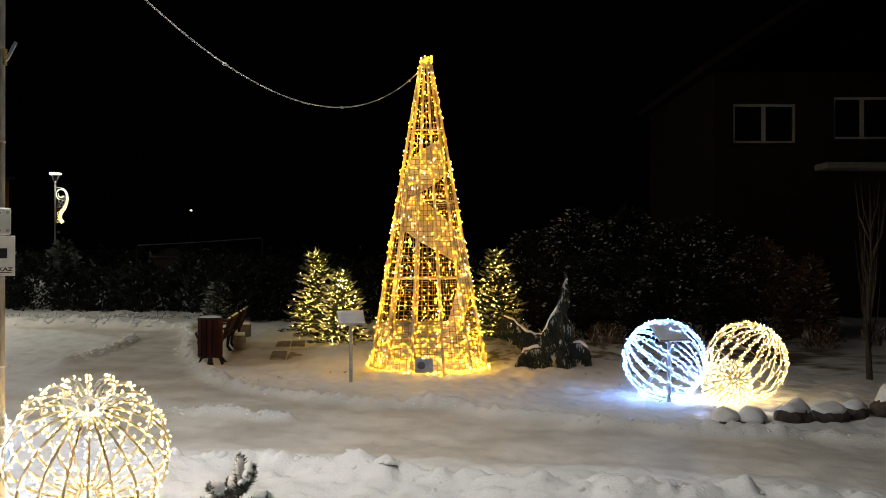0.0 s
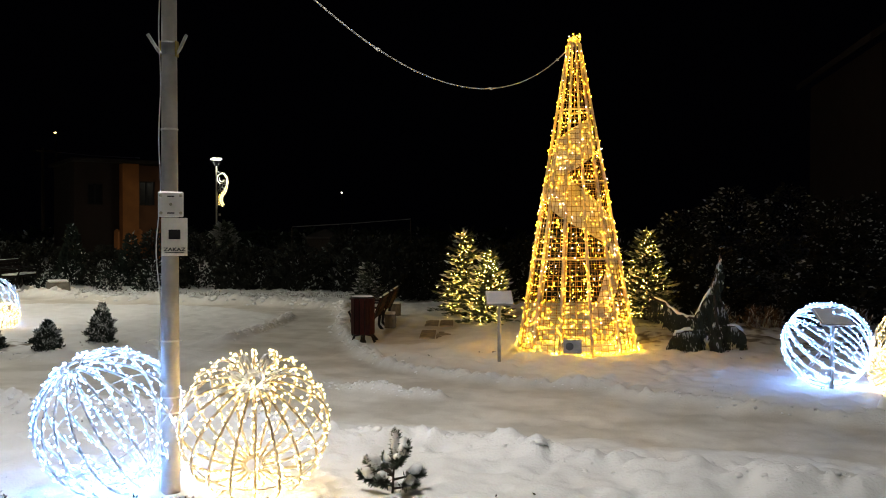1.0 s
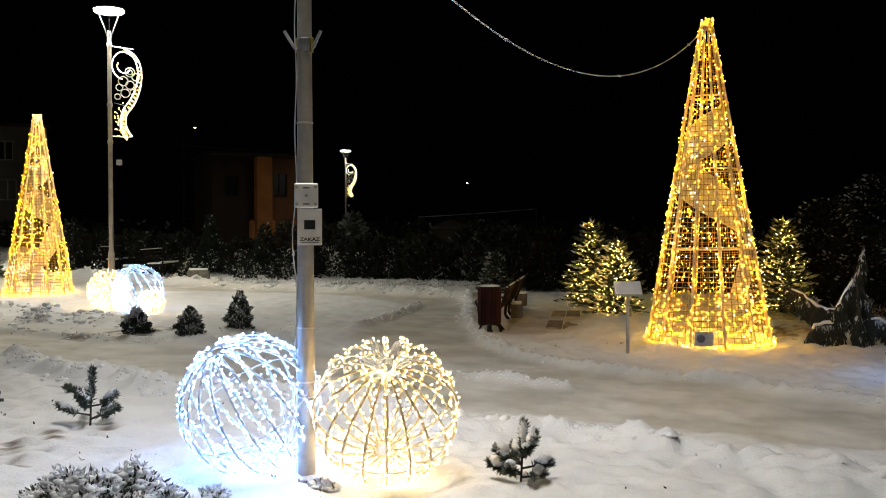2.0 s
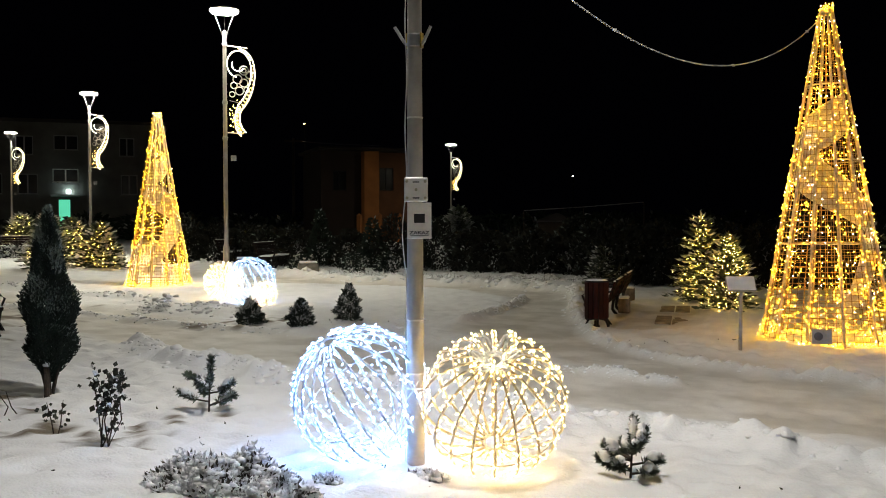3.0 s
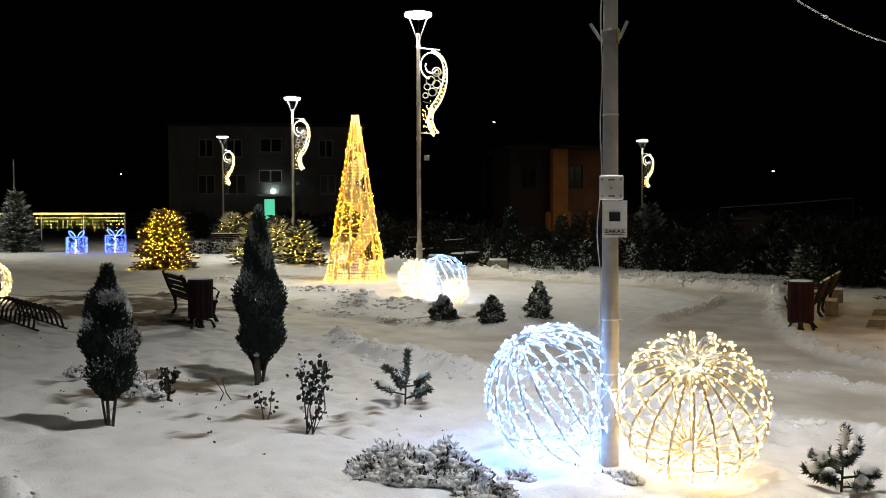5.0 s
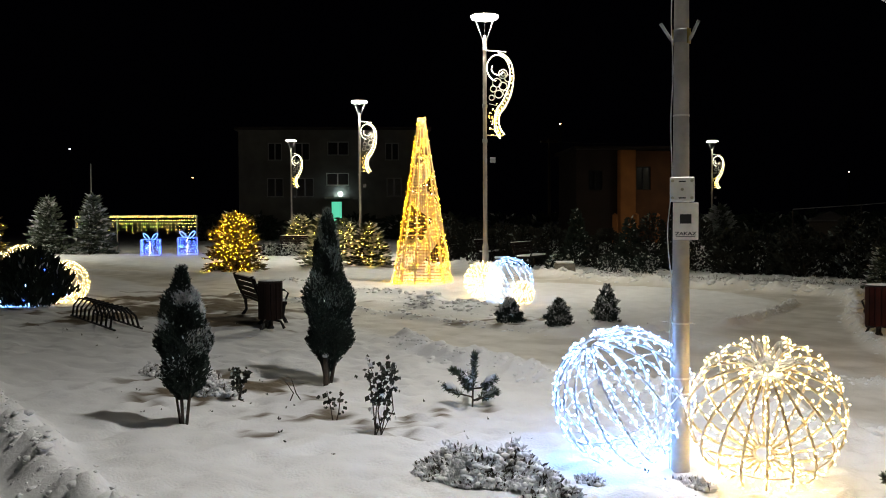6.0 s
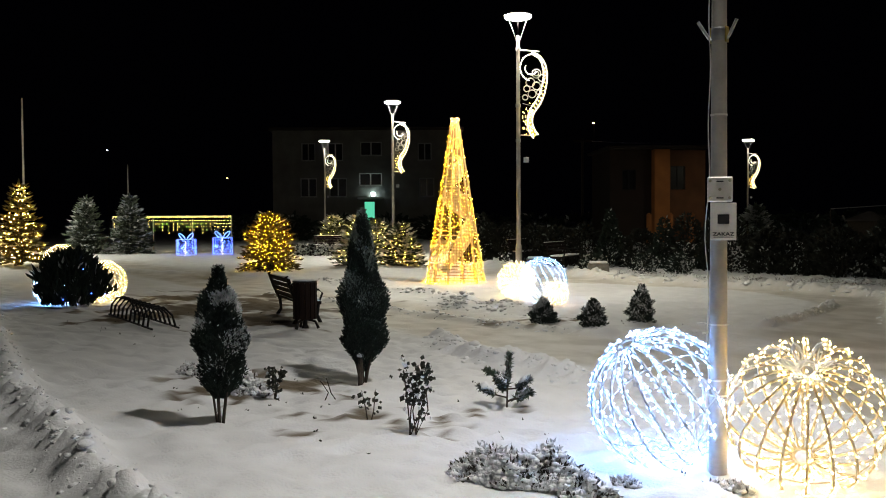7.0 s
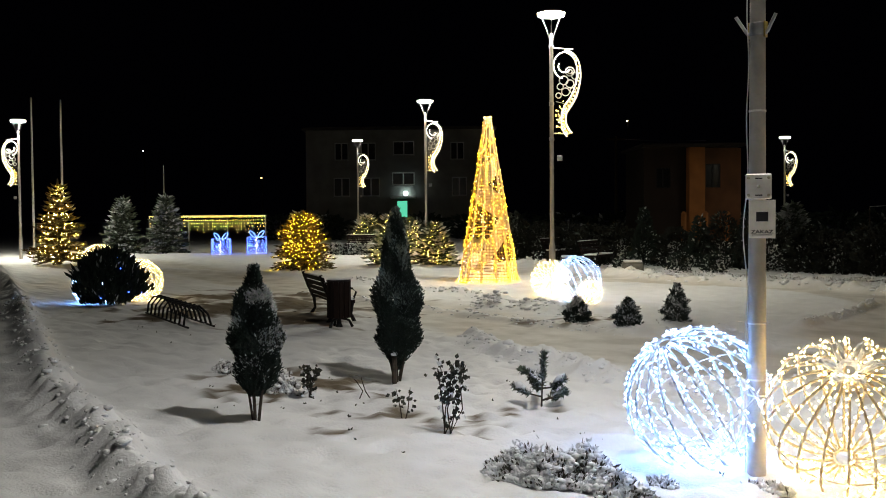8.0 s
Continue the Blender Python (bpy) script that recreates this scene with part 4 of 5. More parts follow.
heather(-3.05, 5.05, 0.2, 0.12, 0.06, 84, 220, "dark sprigs poking from snow beside the ball")


def weeping(x, y, limbs, seed, label):
    """A weeping conifer: each limb carries a hanging curtain of twigs and a ridge of snow. limbs: line, spread, drop, snow."""
    rng = np.random.default_rng(seed)
    c = base("weeping_spruce", x, y, gs(x, y) - 0.03)
    P, D, L, fr = [], [], [], []
    for line, spread, fall, snow in limbs:
        pts = [Vector((a, b, h)) for a, b, h in line]
        part("limb", tube(pts, 0.02, 6), BARK, c)
        for i in range(int(750 * len(line) / 3)):
            u = rng.random() * (len(pts) - 1.001)
            j = int(u)
            q = np.array(pts[j].lerp(pts[j + 1], u - j))
            drop, a = rng.random() ** 1.3, rng.uniform(0, 6.28)
            wide = spread * (0.35 + 0.65 * drop)
            p = q + np.array([math.cos(a) * wide * rng.random(), math.sin(a) * wide * rng.random(), 0])
            p[2] = max(0.03, p[2] - drop * min(fall, p[2]))
            P.append(p)
            D.append((math.cos(a) * 0.3, math.sin(a) * 0.3, -1))
            L.append(0.07 * rng.uniform(0.7, 1.3))
            fr.append(0.5 if drop < 0.1 else 0.04)
        if snow:
            ridge = []
            for a, b in zip(pts, pts[1:]):
                ridge += [a.lerp(b, u) + Vector((0, -0.01, 0.022)) + Vector(rng.normal(size=3)) * 0.008 for u in (0.0, 0.35, 0.7)]
            part("snow_ridge", tube(ridge, [0.01] + [float(0.021 * rng.uniform(0.5, 1.3)) for _ in ridge[1:-1]] + [0.01], 7), SNOW, c, "ridge of snow on the limb", smooth=True)
    L = np.array(L)
    crown(c, P, D, L, L * 0.15, fr, [mat("dark_spruce_twigs", (0.03, 0.036, 0.018), 0.8, 9, 0.4, 0.3), FROST], rng, label="hanging dark green twigs")
    tagged(c, label, "weeping spruce", group="weeping spruces")


weeping(1.76, 13.95, [
    ([(0, 0, 0.02), (-0.02, 0, 0.5), (-0.06, 0, 0.98), (0.02, 0, 1.15), (0.07, 0, 1.43)], 0.07, 0.35, False),
    ([(-0.06, 0, 0.95), (-0.2, -0.04, 0.72), (-0.3, -0.05, 0.48)], 0.1, 0.55, True),
    ([(-0.02, 0, 0.95), (0.12, -0.02, 0.68), (0.17, 0, 0.45)], 0.1, 0.5, False),
    ([(-0.02, -0.08, 0.85), (0.0, -0.14, 0.5), (0.05, -0.16, 0.3)], 0.09, 0.5, False),
    ([(0.1, 0, 0.4), (0.28, 0, 0.42), (0.42, 0, 0.26)], 0.06, 0.2, True),
], 91, "tall weeping spruce with drooping dark twigs and snow")
weeping(1.34, 14.0, [
    ([(0.2, 0, 0.48), (0.02, 0, 0.5), (-0.14, 0, 0.56), (-0.28, 0.05, 0.68), (-0.5, 0.1, 0.78)], 0.07, 0.28, True),
    ([(0.22, -0.05, 0.28), (0.05, -0.08, 0.31), (-0.12, -0.08, 0.28), (-0.2, -0.05, 0.16)], 0.1, 0.35, True),
], 92, "low arching weeping spruce covered with snow")

# hedge of conifers behind the right-hand lawn
rs = random.Random(8)
for i, (hx, hy, hh, hr) in enumerate(((1.9, 19.6, 2.2, 0.95), (2.9, 20.2, 2.7, 1.0), (4.0, 20.0, 2.75, 1.05), (4.9, 19.4, 2.45, 0.95), (5.7, 19.8, 2.6, 1.0), (6.6, 19.6, 2.1, 0.9), (2.4, 18.9, 1.5, 0.8), (4.4, 18.7, 1.3, 0.85))):
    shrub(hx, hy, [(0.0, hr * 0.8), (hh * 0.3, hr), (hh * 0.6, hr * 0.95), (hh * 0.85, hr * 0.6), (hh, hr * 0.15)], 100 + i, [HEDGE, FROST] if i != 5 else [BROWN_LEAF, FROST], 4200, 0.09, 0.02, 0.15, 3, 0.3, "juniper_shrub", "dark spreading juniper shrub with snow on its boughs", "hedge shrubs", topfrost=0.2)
fir(7.55, 19.2, 1.75, 0.6, 110, [BROWN_LEAF, FROST], frost=0.08, label="small brownish conifer at the lawn's edge")
for i, (hx, hy) in enumerate(((2.2, 17.6), (3.1, 17.9), (4.6, 17.7), (5.9, 17.6), (7.0, 17.4), (8.3, 17.8))):
    shrub(hx, hy, [(0.0, 0.3), (0.15, 0.36), (0.32, 0.2)], 120 + i, [BROWN_LEAF, FROST], 350, 0.13, 0.3, 0.7, 3, 0.05, "dry_grass_tuft", "tuft of dry brown grass with snow", "grass tufts", width=0.07)


def bare_tree(x, y, h, seed, label, spread=0.22):
    rng = np.random.default_rng(seed)
    c = base("bare_tree", x, y, gs(x, y) - 0.05)
    part("trunk", tube([(0, 0, 0), (-0.03, 0, h * 0.25), (0.02, 0, h * 0.6), (0, 0, h)], [0.045, 0.035, 0.02, 0.004], 8), BARK, c)
    for k in range(26):
        z = h * rng.uniform(0.12, 0.85)
        a = rng.uniform(0, 6.28)
        r = spread * h * 0.4 * rng.uniform(0.5, 1.0)
        part("limb", tube([(0, 0, z), (0.7 * r * math.cos(a), 0.7 * r * math.sin(a), z + 0.12 * h), (r * math.cos(a), r * math.sin(a), min(h * 1.02, z + 0.34 * h))], [0.012, 0.007, 0.002], 5), BARK, c)
    tagged(c, label, "tree")


bare_tree(5.9, 12.95, 2.75, 131, "slender leafless young tree standing in snow")

# shrubs along the far side of the plaza
row = []
for i in range(19):
    u = i / 18
    row.append((-21.5 + 15.5 * u + rs.uniform(-0.3, 0.3), 26.6 - 1.3 * u + rs.uniform(-0.5, 0.5), rs.uniform(1.15, 1.75), rs.uniform(0.6, 0.85)))
for i, (hx, hy, hh, hr) in enumerate(row):
    tall = i in (7, 9, 11)
    hr = 0.45 if tall else hr
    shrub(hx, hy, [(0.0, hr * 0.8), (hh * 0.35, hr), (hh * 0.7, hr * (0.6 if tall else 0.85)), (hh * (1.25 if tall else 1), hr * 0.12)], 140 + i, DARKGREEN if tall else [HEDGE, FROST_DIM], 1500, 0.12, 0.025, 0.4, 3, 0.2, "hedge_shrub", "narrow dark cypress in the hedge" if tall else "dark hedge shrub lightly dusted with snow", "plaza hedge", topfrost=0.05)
for i, (hx, hy) in enumerate(((-14.2, 22.95), (-12.75, 23.35), (-11.95, 23.9))):
    shrub(hx, hy, [(0.0, 0.3), (0.25, 0.38), (0.48, 0.25), (0.56, 0.08)], 170 + i, DARKGREEN, 700, 0.09, 0.3, 0.4, 3, 0.05, "round_shrub", "small round shrub dusted with snow", "round shrubs")
# Leaves near black: the darkness behind the benches is put into their colour.
UNLIT_LEAVES = mat("unlit_shrub_leaves", (0.006, 0.009, 0.006), 0.85, 4, 0.5, 0.3)
for i in range(9):
    hx, hy = -4.9 + 0.8 * i, 22.6 + rs.uniform(-0.2, 0.25) + 0.12 * i
    shrub(hx, hy, [(0.0, 0.7), (0.6, 0.8), (1.0, 0.7), (1.3, 0.4), (1.5, 0.1)], 230 + i, [UNLIT_LEAVES, FROST_DIM], 1100, 0.15, 0.004, 0.5, 2, 0.2, "dark_shrub", "dark unlit shrub behind the benches", "dark shrubs")
fir(-5.3, 21.9, 0.95, 0.42, 175, BLUEGREEN, frost=0.3, label="small unlit fir tree behind the bench", twig=0.1)
fir(-20.6, 50.6, 2.2, 1.1, 176, BLUEGREEN, frost=0.75, label="snow-covered fir tree below a far lamp", twig=0.3)
# low snowy ground cover in front of the hedge
for i in range(12):
    u = i / 11
    heather(-14.5 + 9.2 * u, 23.4 - 0.4 * math.sin(u * 5) - 0.9 * u, 1.0, 0.7, 0.2, 180 + i, 420, "low snow-covered ground shrub before the hedge")


# ---- benches, bins, boards ----
def bench(x, y, turn, label, L=1.6, snow=True, wood=None, sink=0.0, size=1.0):
    wood = wood or DARK_WOOD
    c = base("park_bench", x, y, turn=turn)
    c.matrix_basis = pose(x, y, gz(x, y) - sink, 0, 0, turn) @ Matrix.Diagonal((1, size, size, 1))
    for i in range(5):
        part("seat_slat", box_bm(-L / 2, -0.22 + 0.085 * i, 0.42, L / 2, -0.15 + 0.085 * i, 0.45, bevel=0.006), wood, c)
    for i in range(4):
        m = Matrix.Translation((0, 0.22 + 0.035 * i, 0.52 + 0.095 * i)) @ Matrix.Rotation(math.radians(-18), 4, "X")
        part("back_slat", box_bm(-L / 2, -0.014, -0.038, L / 2, 0.014, 0.038, m=m, bevel=0.006), wood, c)
    for s in (-1, 1):
        xx = s * (L / 2 - 0.12)
        side = part("side_frame", tube([(xx, -0.24, 0.41), (xx, 0.18, 0.41), (xx, 0.26, 0.6), (xx, 0.36, 0.88)], 0.032, 6), DARK_IRON, c, "black cast iron side frame")
        part("leg", tube([(xx, -0.2, 0.41), (xx, -0.17, 0.2), (xx, -0.26, 0.0)], [0.034, 0.028, 0.042], 6), DARK_IRON, side)
        part("leg", tube([(xx, 0.16, 0.41), (xx, 0.14, 0.2), (xx, 0.28, 0.0)], [0.034, 0.028, 0.042], 6), DARK_IRON, side)
        part("armrest", tube([(xx, -0.2, 0.42), (xx, -0.27, 0.58), (xx, -0.2, 0.64), (xx, 0.1, 0.64), (xx, 0.27, 0.66)], 0.02, 6), DARK_IRON, side)
    if snow:
        bm = box_bm(-L / 2 + 0.03, -0.2, 0.45, L / 2 - 0.05, 0.16, 0.475)
        bmesh.ops.subdivide_edges(bm, edges=bm.edges[:], cuts=5, use_grid_fill=True)
        rr = random.Random(int(abs(x * 100)))
        for v in bm.verts:
            v.co.z += rr.uniform(0, 0.022) if v.co.z > 0.46 else 0
            v.co.y += rr.uniform(-0.02, 0.02)
        part("snow_cover", bm, SNOW, c, "thin snow lying on the seat")
        bm = box_bm(-L / 2, 0.315, 0.848, L / 2, 0.35, 0.868)
        part("snow_cover", bm, SNOW, c, "snow along the backrest")
    tagged(c, label, "bench", group="park benches")
    return c


def bin_(x, y, turn, label, wood=RED_WOOD):
    c = base("litter_bin", x, y, gz(x, y), turn)
    n = 14
    for k in range(n):
        a = 2 * math.pi * k / n
        m = Matrix.Rotation(a, 4, "Z") @ Matrix.Translation((0, -0.165, 0))
        part("slat", box_bm(-0.032, -0.012, 0.14, 0.032, 0.012, 0.68, m=m, bevel=0.005), wood, c)
    part("liner", lathe([(0.14, 0.15), (0.145, 0.16), (0.145, 0.66), (0.12, 0.665)], 16), DARK_IRON, c, "dark metal liner")
    part("rim", tube([(0.165 * math.cos(b), 0.165 * math.sin(b), 0.685) for b in np.linspace(0, 6.2832, 20, endpoint=False)], 0.016, 6, closed=True), DARK_IRON, c)
    part("post", lathe([(0.055, 0.0), (0.05, 0.02), (0.035, 0.05), (0.035, 0.16), (0.1, 0.17)], 10), DARK_IRON, c)
    for k in range(3):
        a = 2.09 * k + 0.5
        part("foot", tube([(0.03 * math.cos(a), 0.03 * math.sin(a), 0.13), (0.15 * math.cos(a), 0.15 * math.sin(a), 0.1), (0.2 * math.cos(a), 0.2 * math.sin(a), 0.0)], [0.02, 0.018, 0.024], 6), DARK_IRON, c)
    part("snow_cap", lathe([(0.16, 0.695), (0.165, 0.705), (0.13, 0.72), (0.05, 0.725)], 16), SNOW, c, smooth=True)
    tagged(c, label, "litter bin", group="litter bins")


bin_(-3.42, 13.72, 10, "round litter bin of red-brown slats on an iron foot")
# Backlit bin: the shade on its slats is put into the wood's colour.
bin_(-10.58, 8.98, 10, "round litter bin, slats darkened as backlit, on an iron foot", DARK_WOOD)
bench(-3.68, 15.12, -83, "red-brown slatted bench beside the litter bin with snow", L=1.5, wood=RED_WOOD, sink=0.1, size=0.86)
bench(-3.87, 16.82, -83, "red-brown slatted bench with snow along its back", L=1.5, wood=RED_WOOD, sink=0.1, size=0.86)
bench(-11.7, 9.8, 152, "dark slatted park bench beside the litter bin", wood=DARK_WOOD, sink=0.08, size=0.9)
bench(-15.3, 23.2, 103, "slatted park bench at the plaza's edge with snow")
bench(-18.4, 25.6, 103, "slatted park bench at the plaza's edge with snow")
bench(-30.6, 28.0, 42, "dark slatted park bench before the lit firs")
for x, y in ((-31.4, 27.2), (-30.2, 28.0 - 0.6)):
    shrub(x, y, [(0.0, 0.4), (0.25, 0.5), (0.5, 0.25)], int(-x * 10), [HEDGE, FROST], 500, 0.14, 0.6, 0.3, 3, 0.05, "round_shrub", "round snow-covered shrub before a bench", "round shrubs")


def planter(x, y, turn, label, size=1.0):
    c = base("planter", x, y, turn=turn)
    c.matrix_basis = c.matrix_basis @ Matrix.Diagonal((size, size, min(1, size * 2.2), 1))
    CON = mat("grey_concrete", (0.17, 0.155, 0.135), 0.85, 8, 0.25, 0.6)
    bm = box_bm(-0.28, -0.28, 0, 0.28, 0.28, 0.3, bevel=0.02)
    part("trough", bm, CON, c)
    part("snow_cap", box_bm(-0.25, -0.25, 0.301, 0.25, 0.25, 0.36, bevel=0.03), SNOW, c)
    tagged(c, label, "planter")


planter(-13.62, 22.3, 35, "square concrete planter capped with snow")
planter(-3.48, 15.97, 10, "small concrete planter capped with snow between benches", 0.36)
planter(-3.87, 18.3, 10, "small concrete planter capped with snow beside a bench", 0.36)
planter(-16.9, 24.0, 35, "square concrete planter capped with snow")


def info_stand(x, y, turn, h, label):
    c = base("info_stand", x, y, gs(x, y) - 0.03, turn)
    part("post", lathe([(0.024, 0), (0.024, h - 0.05)], 12), ZINC, c)
    m = Matrix.Translation((0.0, 0.0, h)) @ Matrix.Rotation(math.radians(32), 4, "X")
    bd = part("board", box_bm(-0.18, -0.15, -0.012, 0.18, 0.15, 0.012, m=m, bevel=0.004), ZINC, c, "tilted metal info board")
    part("snow_cover", box_bm(-0.17, -0.14, 0.013, 0.17, 0.14, 0.024, m=m, bevel=0.004), SNOW, bd, "thin snow on the board")
    part("bracket", box_bm(-0.03, -0.03, h - 0.1, 0.03, 0.03, h - 0.02, bevel=0.004), ZINC, c)
    tagged(c, label, "info stand", group="info stands")


info_stand(-1.22, 12.33, 12, 0.87, "slim metal info stand with a tilted snowy board")
info_stand(2.6, 10.78, 14, 0.82, "slim metal info stand before the light balls")


def rack(xa, ya, xb, yb):
    d = Vector((xb - xa, yb - ya, 0))
    ang = math.degrees(math.atan2(d.y, d.x))
    c = base("bike_rack", xa, ya, gs(xa, ya), ang)
    L = d.length
    for z, yy in ((0.03, 0.0), (0.03, 0.38)):
        part("rail", tube([(0, yy, z), (L, yy, z)], 0.016, 6), DARK_IRON, c)
    for i in range(10):
        x0 = 0.1 + i * (L - 0.35) / 9
        part("hoop", tube([(x0, 0.0, 0.03), (x0 + 0.02, 0.02, 0.2), (x0 + 0.04, 0.1, 0.31), (x0 + 0.06, 0.22, 0.32), (x0 + 0.08, 0.34, 0.2), (x0 + 0.1, 0.38, 0.03)], 0.018, 6), DARK_IRON, c)
    tagged(c, "low black steel bike rack with hoops in the snow", "bike rack")


rack(-14.5, 8.1, -11.95, 7.3)

# wooden stake with a snow cap beside the thuja
st = base("stake", -6.72, 6.32, gs(-6.72, 6.32) - 0.06)
part("post", lathe([(0.025, 0), (0.025, 0.34), (0.02, 0.35)], 8), BARK, st)
part("snow_cap", lathe([(0.03, 0.345), (0.034, 0.36), (0.026, 0.385), (0.008, 0.395)], 10), SNOW, st, smooth=True)
tagged(st, "short dark wooden stake with a snow cap", "stake")


def rock(x, y, w, d, h, seed, label, bare=0.45):
    rng = random.Random(seed)
    c = base("rock", x, y, gs(x, y) + 0.02, rng.uniform(0, 90))
    bm = bmesh.new()
    bmesh.ops.create_icosphere(bm, subdivisions=3, radius=1)
    off = Vector((seed * 3.1, 0, 0))
    for v in bm.verts:
        k = 1 + 0.3 * noise.noise(v.co * 1.3 + off) + 0.12 * noise.noise(v.co * 3.5 + off)
        v.co = Vector((v.co.x * w / 2 * k, v.co.y * d / 2 * k, max(-0.2, v.co.z) * h * k))
    top = bm.copy()
    part("stone", bm, STONE, c)
    bmesh.ops.delete(top, geom=[f for f in top.faces if f.normal.z < bare or f.calc_center_median().z < h * (bare + 0.05)], context="FACES")
    for v in top.verts:
        v.co += Vector((0, 0, 0.006)) + v.normal * 0.006
    if top.faces:
        bmesh.ops.solidify(top, geom=top.faces[:], thickness=0.04)
        part("snow_cap", top, SNOW, c, "cap of snow on the stone", smooth=True)
    else:
        top.free()
    tagged(c, label, "rock", group="row of rocks")


RK = "rough dark field stone capped with snow"
for i, (x, y, w, h) in enumerate(((2.86, 9.5, 0.34, 0.13), (3.14, 9.52, 0.34, 0.15), (3.6, 9.6, 0.42, 0.25), (4.04, 9.8, 0.4, 0.22), (4.42, 10.05, 0.36, 0.22), (4.85, 10.15, 0.5, 0.3), (5.35, 10.0, 0.5, 0.3))):
    rock(x, y, w, w * 0.8, h * 0.86, 5 + i, RK if i > 1 else "low field stone buried in snow", 0.45 if i > 1 else 0.0)

# bare paving slabs showing through the snow by the bench
PAVE = mat("brown_paving", (0.32, 0.26, 0.18), 0.85, 6, 0.35, 0.5)
for x, y in ((-2.72, 15.45), (-2.46, 15.5), (-2.98, 17.4), (-2.71, 17.45)):
    sl = part("paving_slab", box_bm(-0.125, -0.55, -0.03, 0.125, 0.55, 0.012, bevel=0.006), PAVE)
    sl.matrix_basis = pose(x, y, gs(x, y) + 0.002, 0, 0, 8)
    tagged(sl, "bare brown paving slab free of snow", "paving slab", group="bare slabs")


# ---- shovelled clods and crumbs of snow ----
def clods():
    rng = np.random.default_rng(77)
    bm0 = bmesh.new()
    bmesh.ops.create_icosphere(bm0, subdivisions=2, radius=1)
    bv = np.array([v.co for v in bm0.verts])
    bf = np.array([[v.index for v in f.verts] for f in bm0.faces])
    bm0.free()
    much = {"near": (420, 0.01, 0.04), "far": (420, 0.012, 0.035), "fork": (110, 0.01, 0.024), "plaza": (600, 0.02, 0.075), "curl": (160, 0.02, 0.045), "bed": (300, 0.02, 0.055), "heap": (320, 0.015, 0.075), "border": (260, 0.015, 0.05), "inner": (260, 0.012, 0.06), "kerb": (1100, 0.008, 0.036)}
    for key, (pts, h, w) in RIDGES.items():
        n, lo, hi = much[key]
        seg = [(Vector(a), Vector(b)) for a, b in zip(pts, pts[1:])]
        near = [(a, b) for a, b in seg if abs((a.x + b.x) / 2) < 18 and min(a.y, b.y) > 2]
        lens = np.array([(b - a).length for a, b in near])
        V, F, at = [], [], []
        for i in range(n):
            a, b = near[rng.choice(len(near), p=lens / lens.sum())]
            q = a.lerp(b, rng.random())
            x, y = q.x + rng.normal() * w * 0.75, q.y + rng.normal() * w * 0.75
            s = lo + (hi - lo) * rng.random() ** 3
            k = 1 + 0.25 * np.sin(bv @ rng.normal(size=3) * 2.6 + rng.random() * 6) + 0.12 * np.sin(bv @ rng.normal(size=3) * 5 + rng.random() * 6)
            v = bv * k[:, None] * s * np.array([rng.uniform(0.9, 1.4), rng.uniform(0.9, 1.4), rng.uniform(0.45, 0.8)])
            at.append((x, y))
            V.append(v + np.array([x, y, -s * 0.3]))
            F.append(bf + len(bv) * i)
        at = np.array(at)
        V = [v + np.array([0, 0, z]) for v, z in zip(V, surface(at[:, :1], at[:, 1:])[0][:, 0])]
        me = bpy.data.meshes.new("snow_clods")
        me.from_pydata(np.concatenate(V).tolist(), [], np.concatenate(F).tolist())
        me.polygons.foreach_set("use_smooth", np.ones(len(me.polygons), bool))
        tagged(link("snow_clods", me, SNOW), "shovelled clods of snow along the path's edge", "snow", kind="stuff")


clods()


# ---- light curtain, presents, flagpoles ----
def curtain():
    a, b = Vector((-43.6, 25.1, 0)), Vector((-40.0, 29.7, 0))
    c = base("light_curtain", a.x, a.y, gz(a.x, a.y), math.degrees(math.atan2((b - a).y, (b - a).x)))
    L = (b - a).length
    for i in range(4):
        part("post", tube([(L * i / 3, 0, 0), (L * i / 3, 0, 1.8)], 0.035, 6), ZINC, c)
    part("beam", box_bm(-0.05, -0.04, 1.74, L + 0.05, 0.04, 1.82, bevel=0.01), ZINC, c)
    rng = np.random.default_rng(6)
    gold, green = [], []
    for i in range(64):
        x = L * (i + 0.5) / 64
        drop = rng.uniform(0.25, 0.85)
        part("string", tube([(x, -0.05, 1.76), (x, -0.05, 1.76 - drop)], 0.004, 3), DARK_IRON, c)
        for k in range(int(drop / 0.16) + 1):
            (green if rng.random() < 0.3 else gold).append((x + rng.normal() * 0.02, -0.06, 1.72 - 0.16 * k))
        gold.append((x, -0.06, 1.78))
    tagged(link("gold_lights", bulb_mesh(gold, 0.018, 1.1, rng), BULB_ORN, c, "golden LED bulbs"), kind="stuff")
    tagged(link("green_lights", bulb_mesh(green, 0.03, 1.1, rng), BULB_GREEN, c, "green LED bulbs"), kind="stuff")
    tagged(c, "long curtain of golden and green LED strings on posts", "light curtain")


curtain()


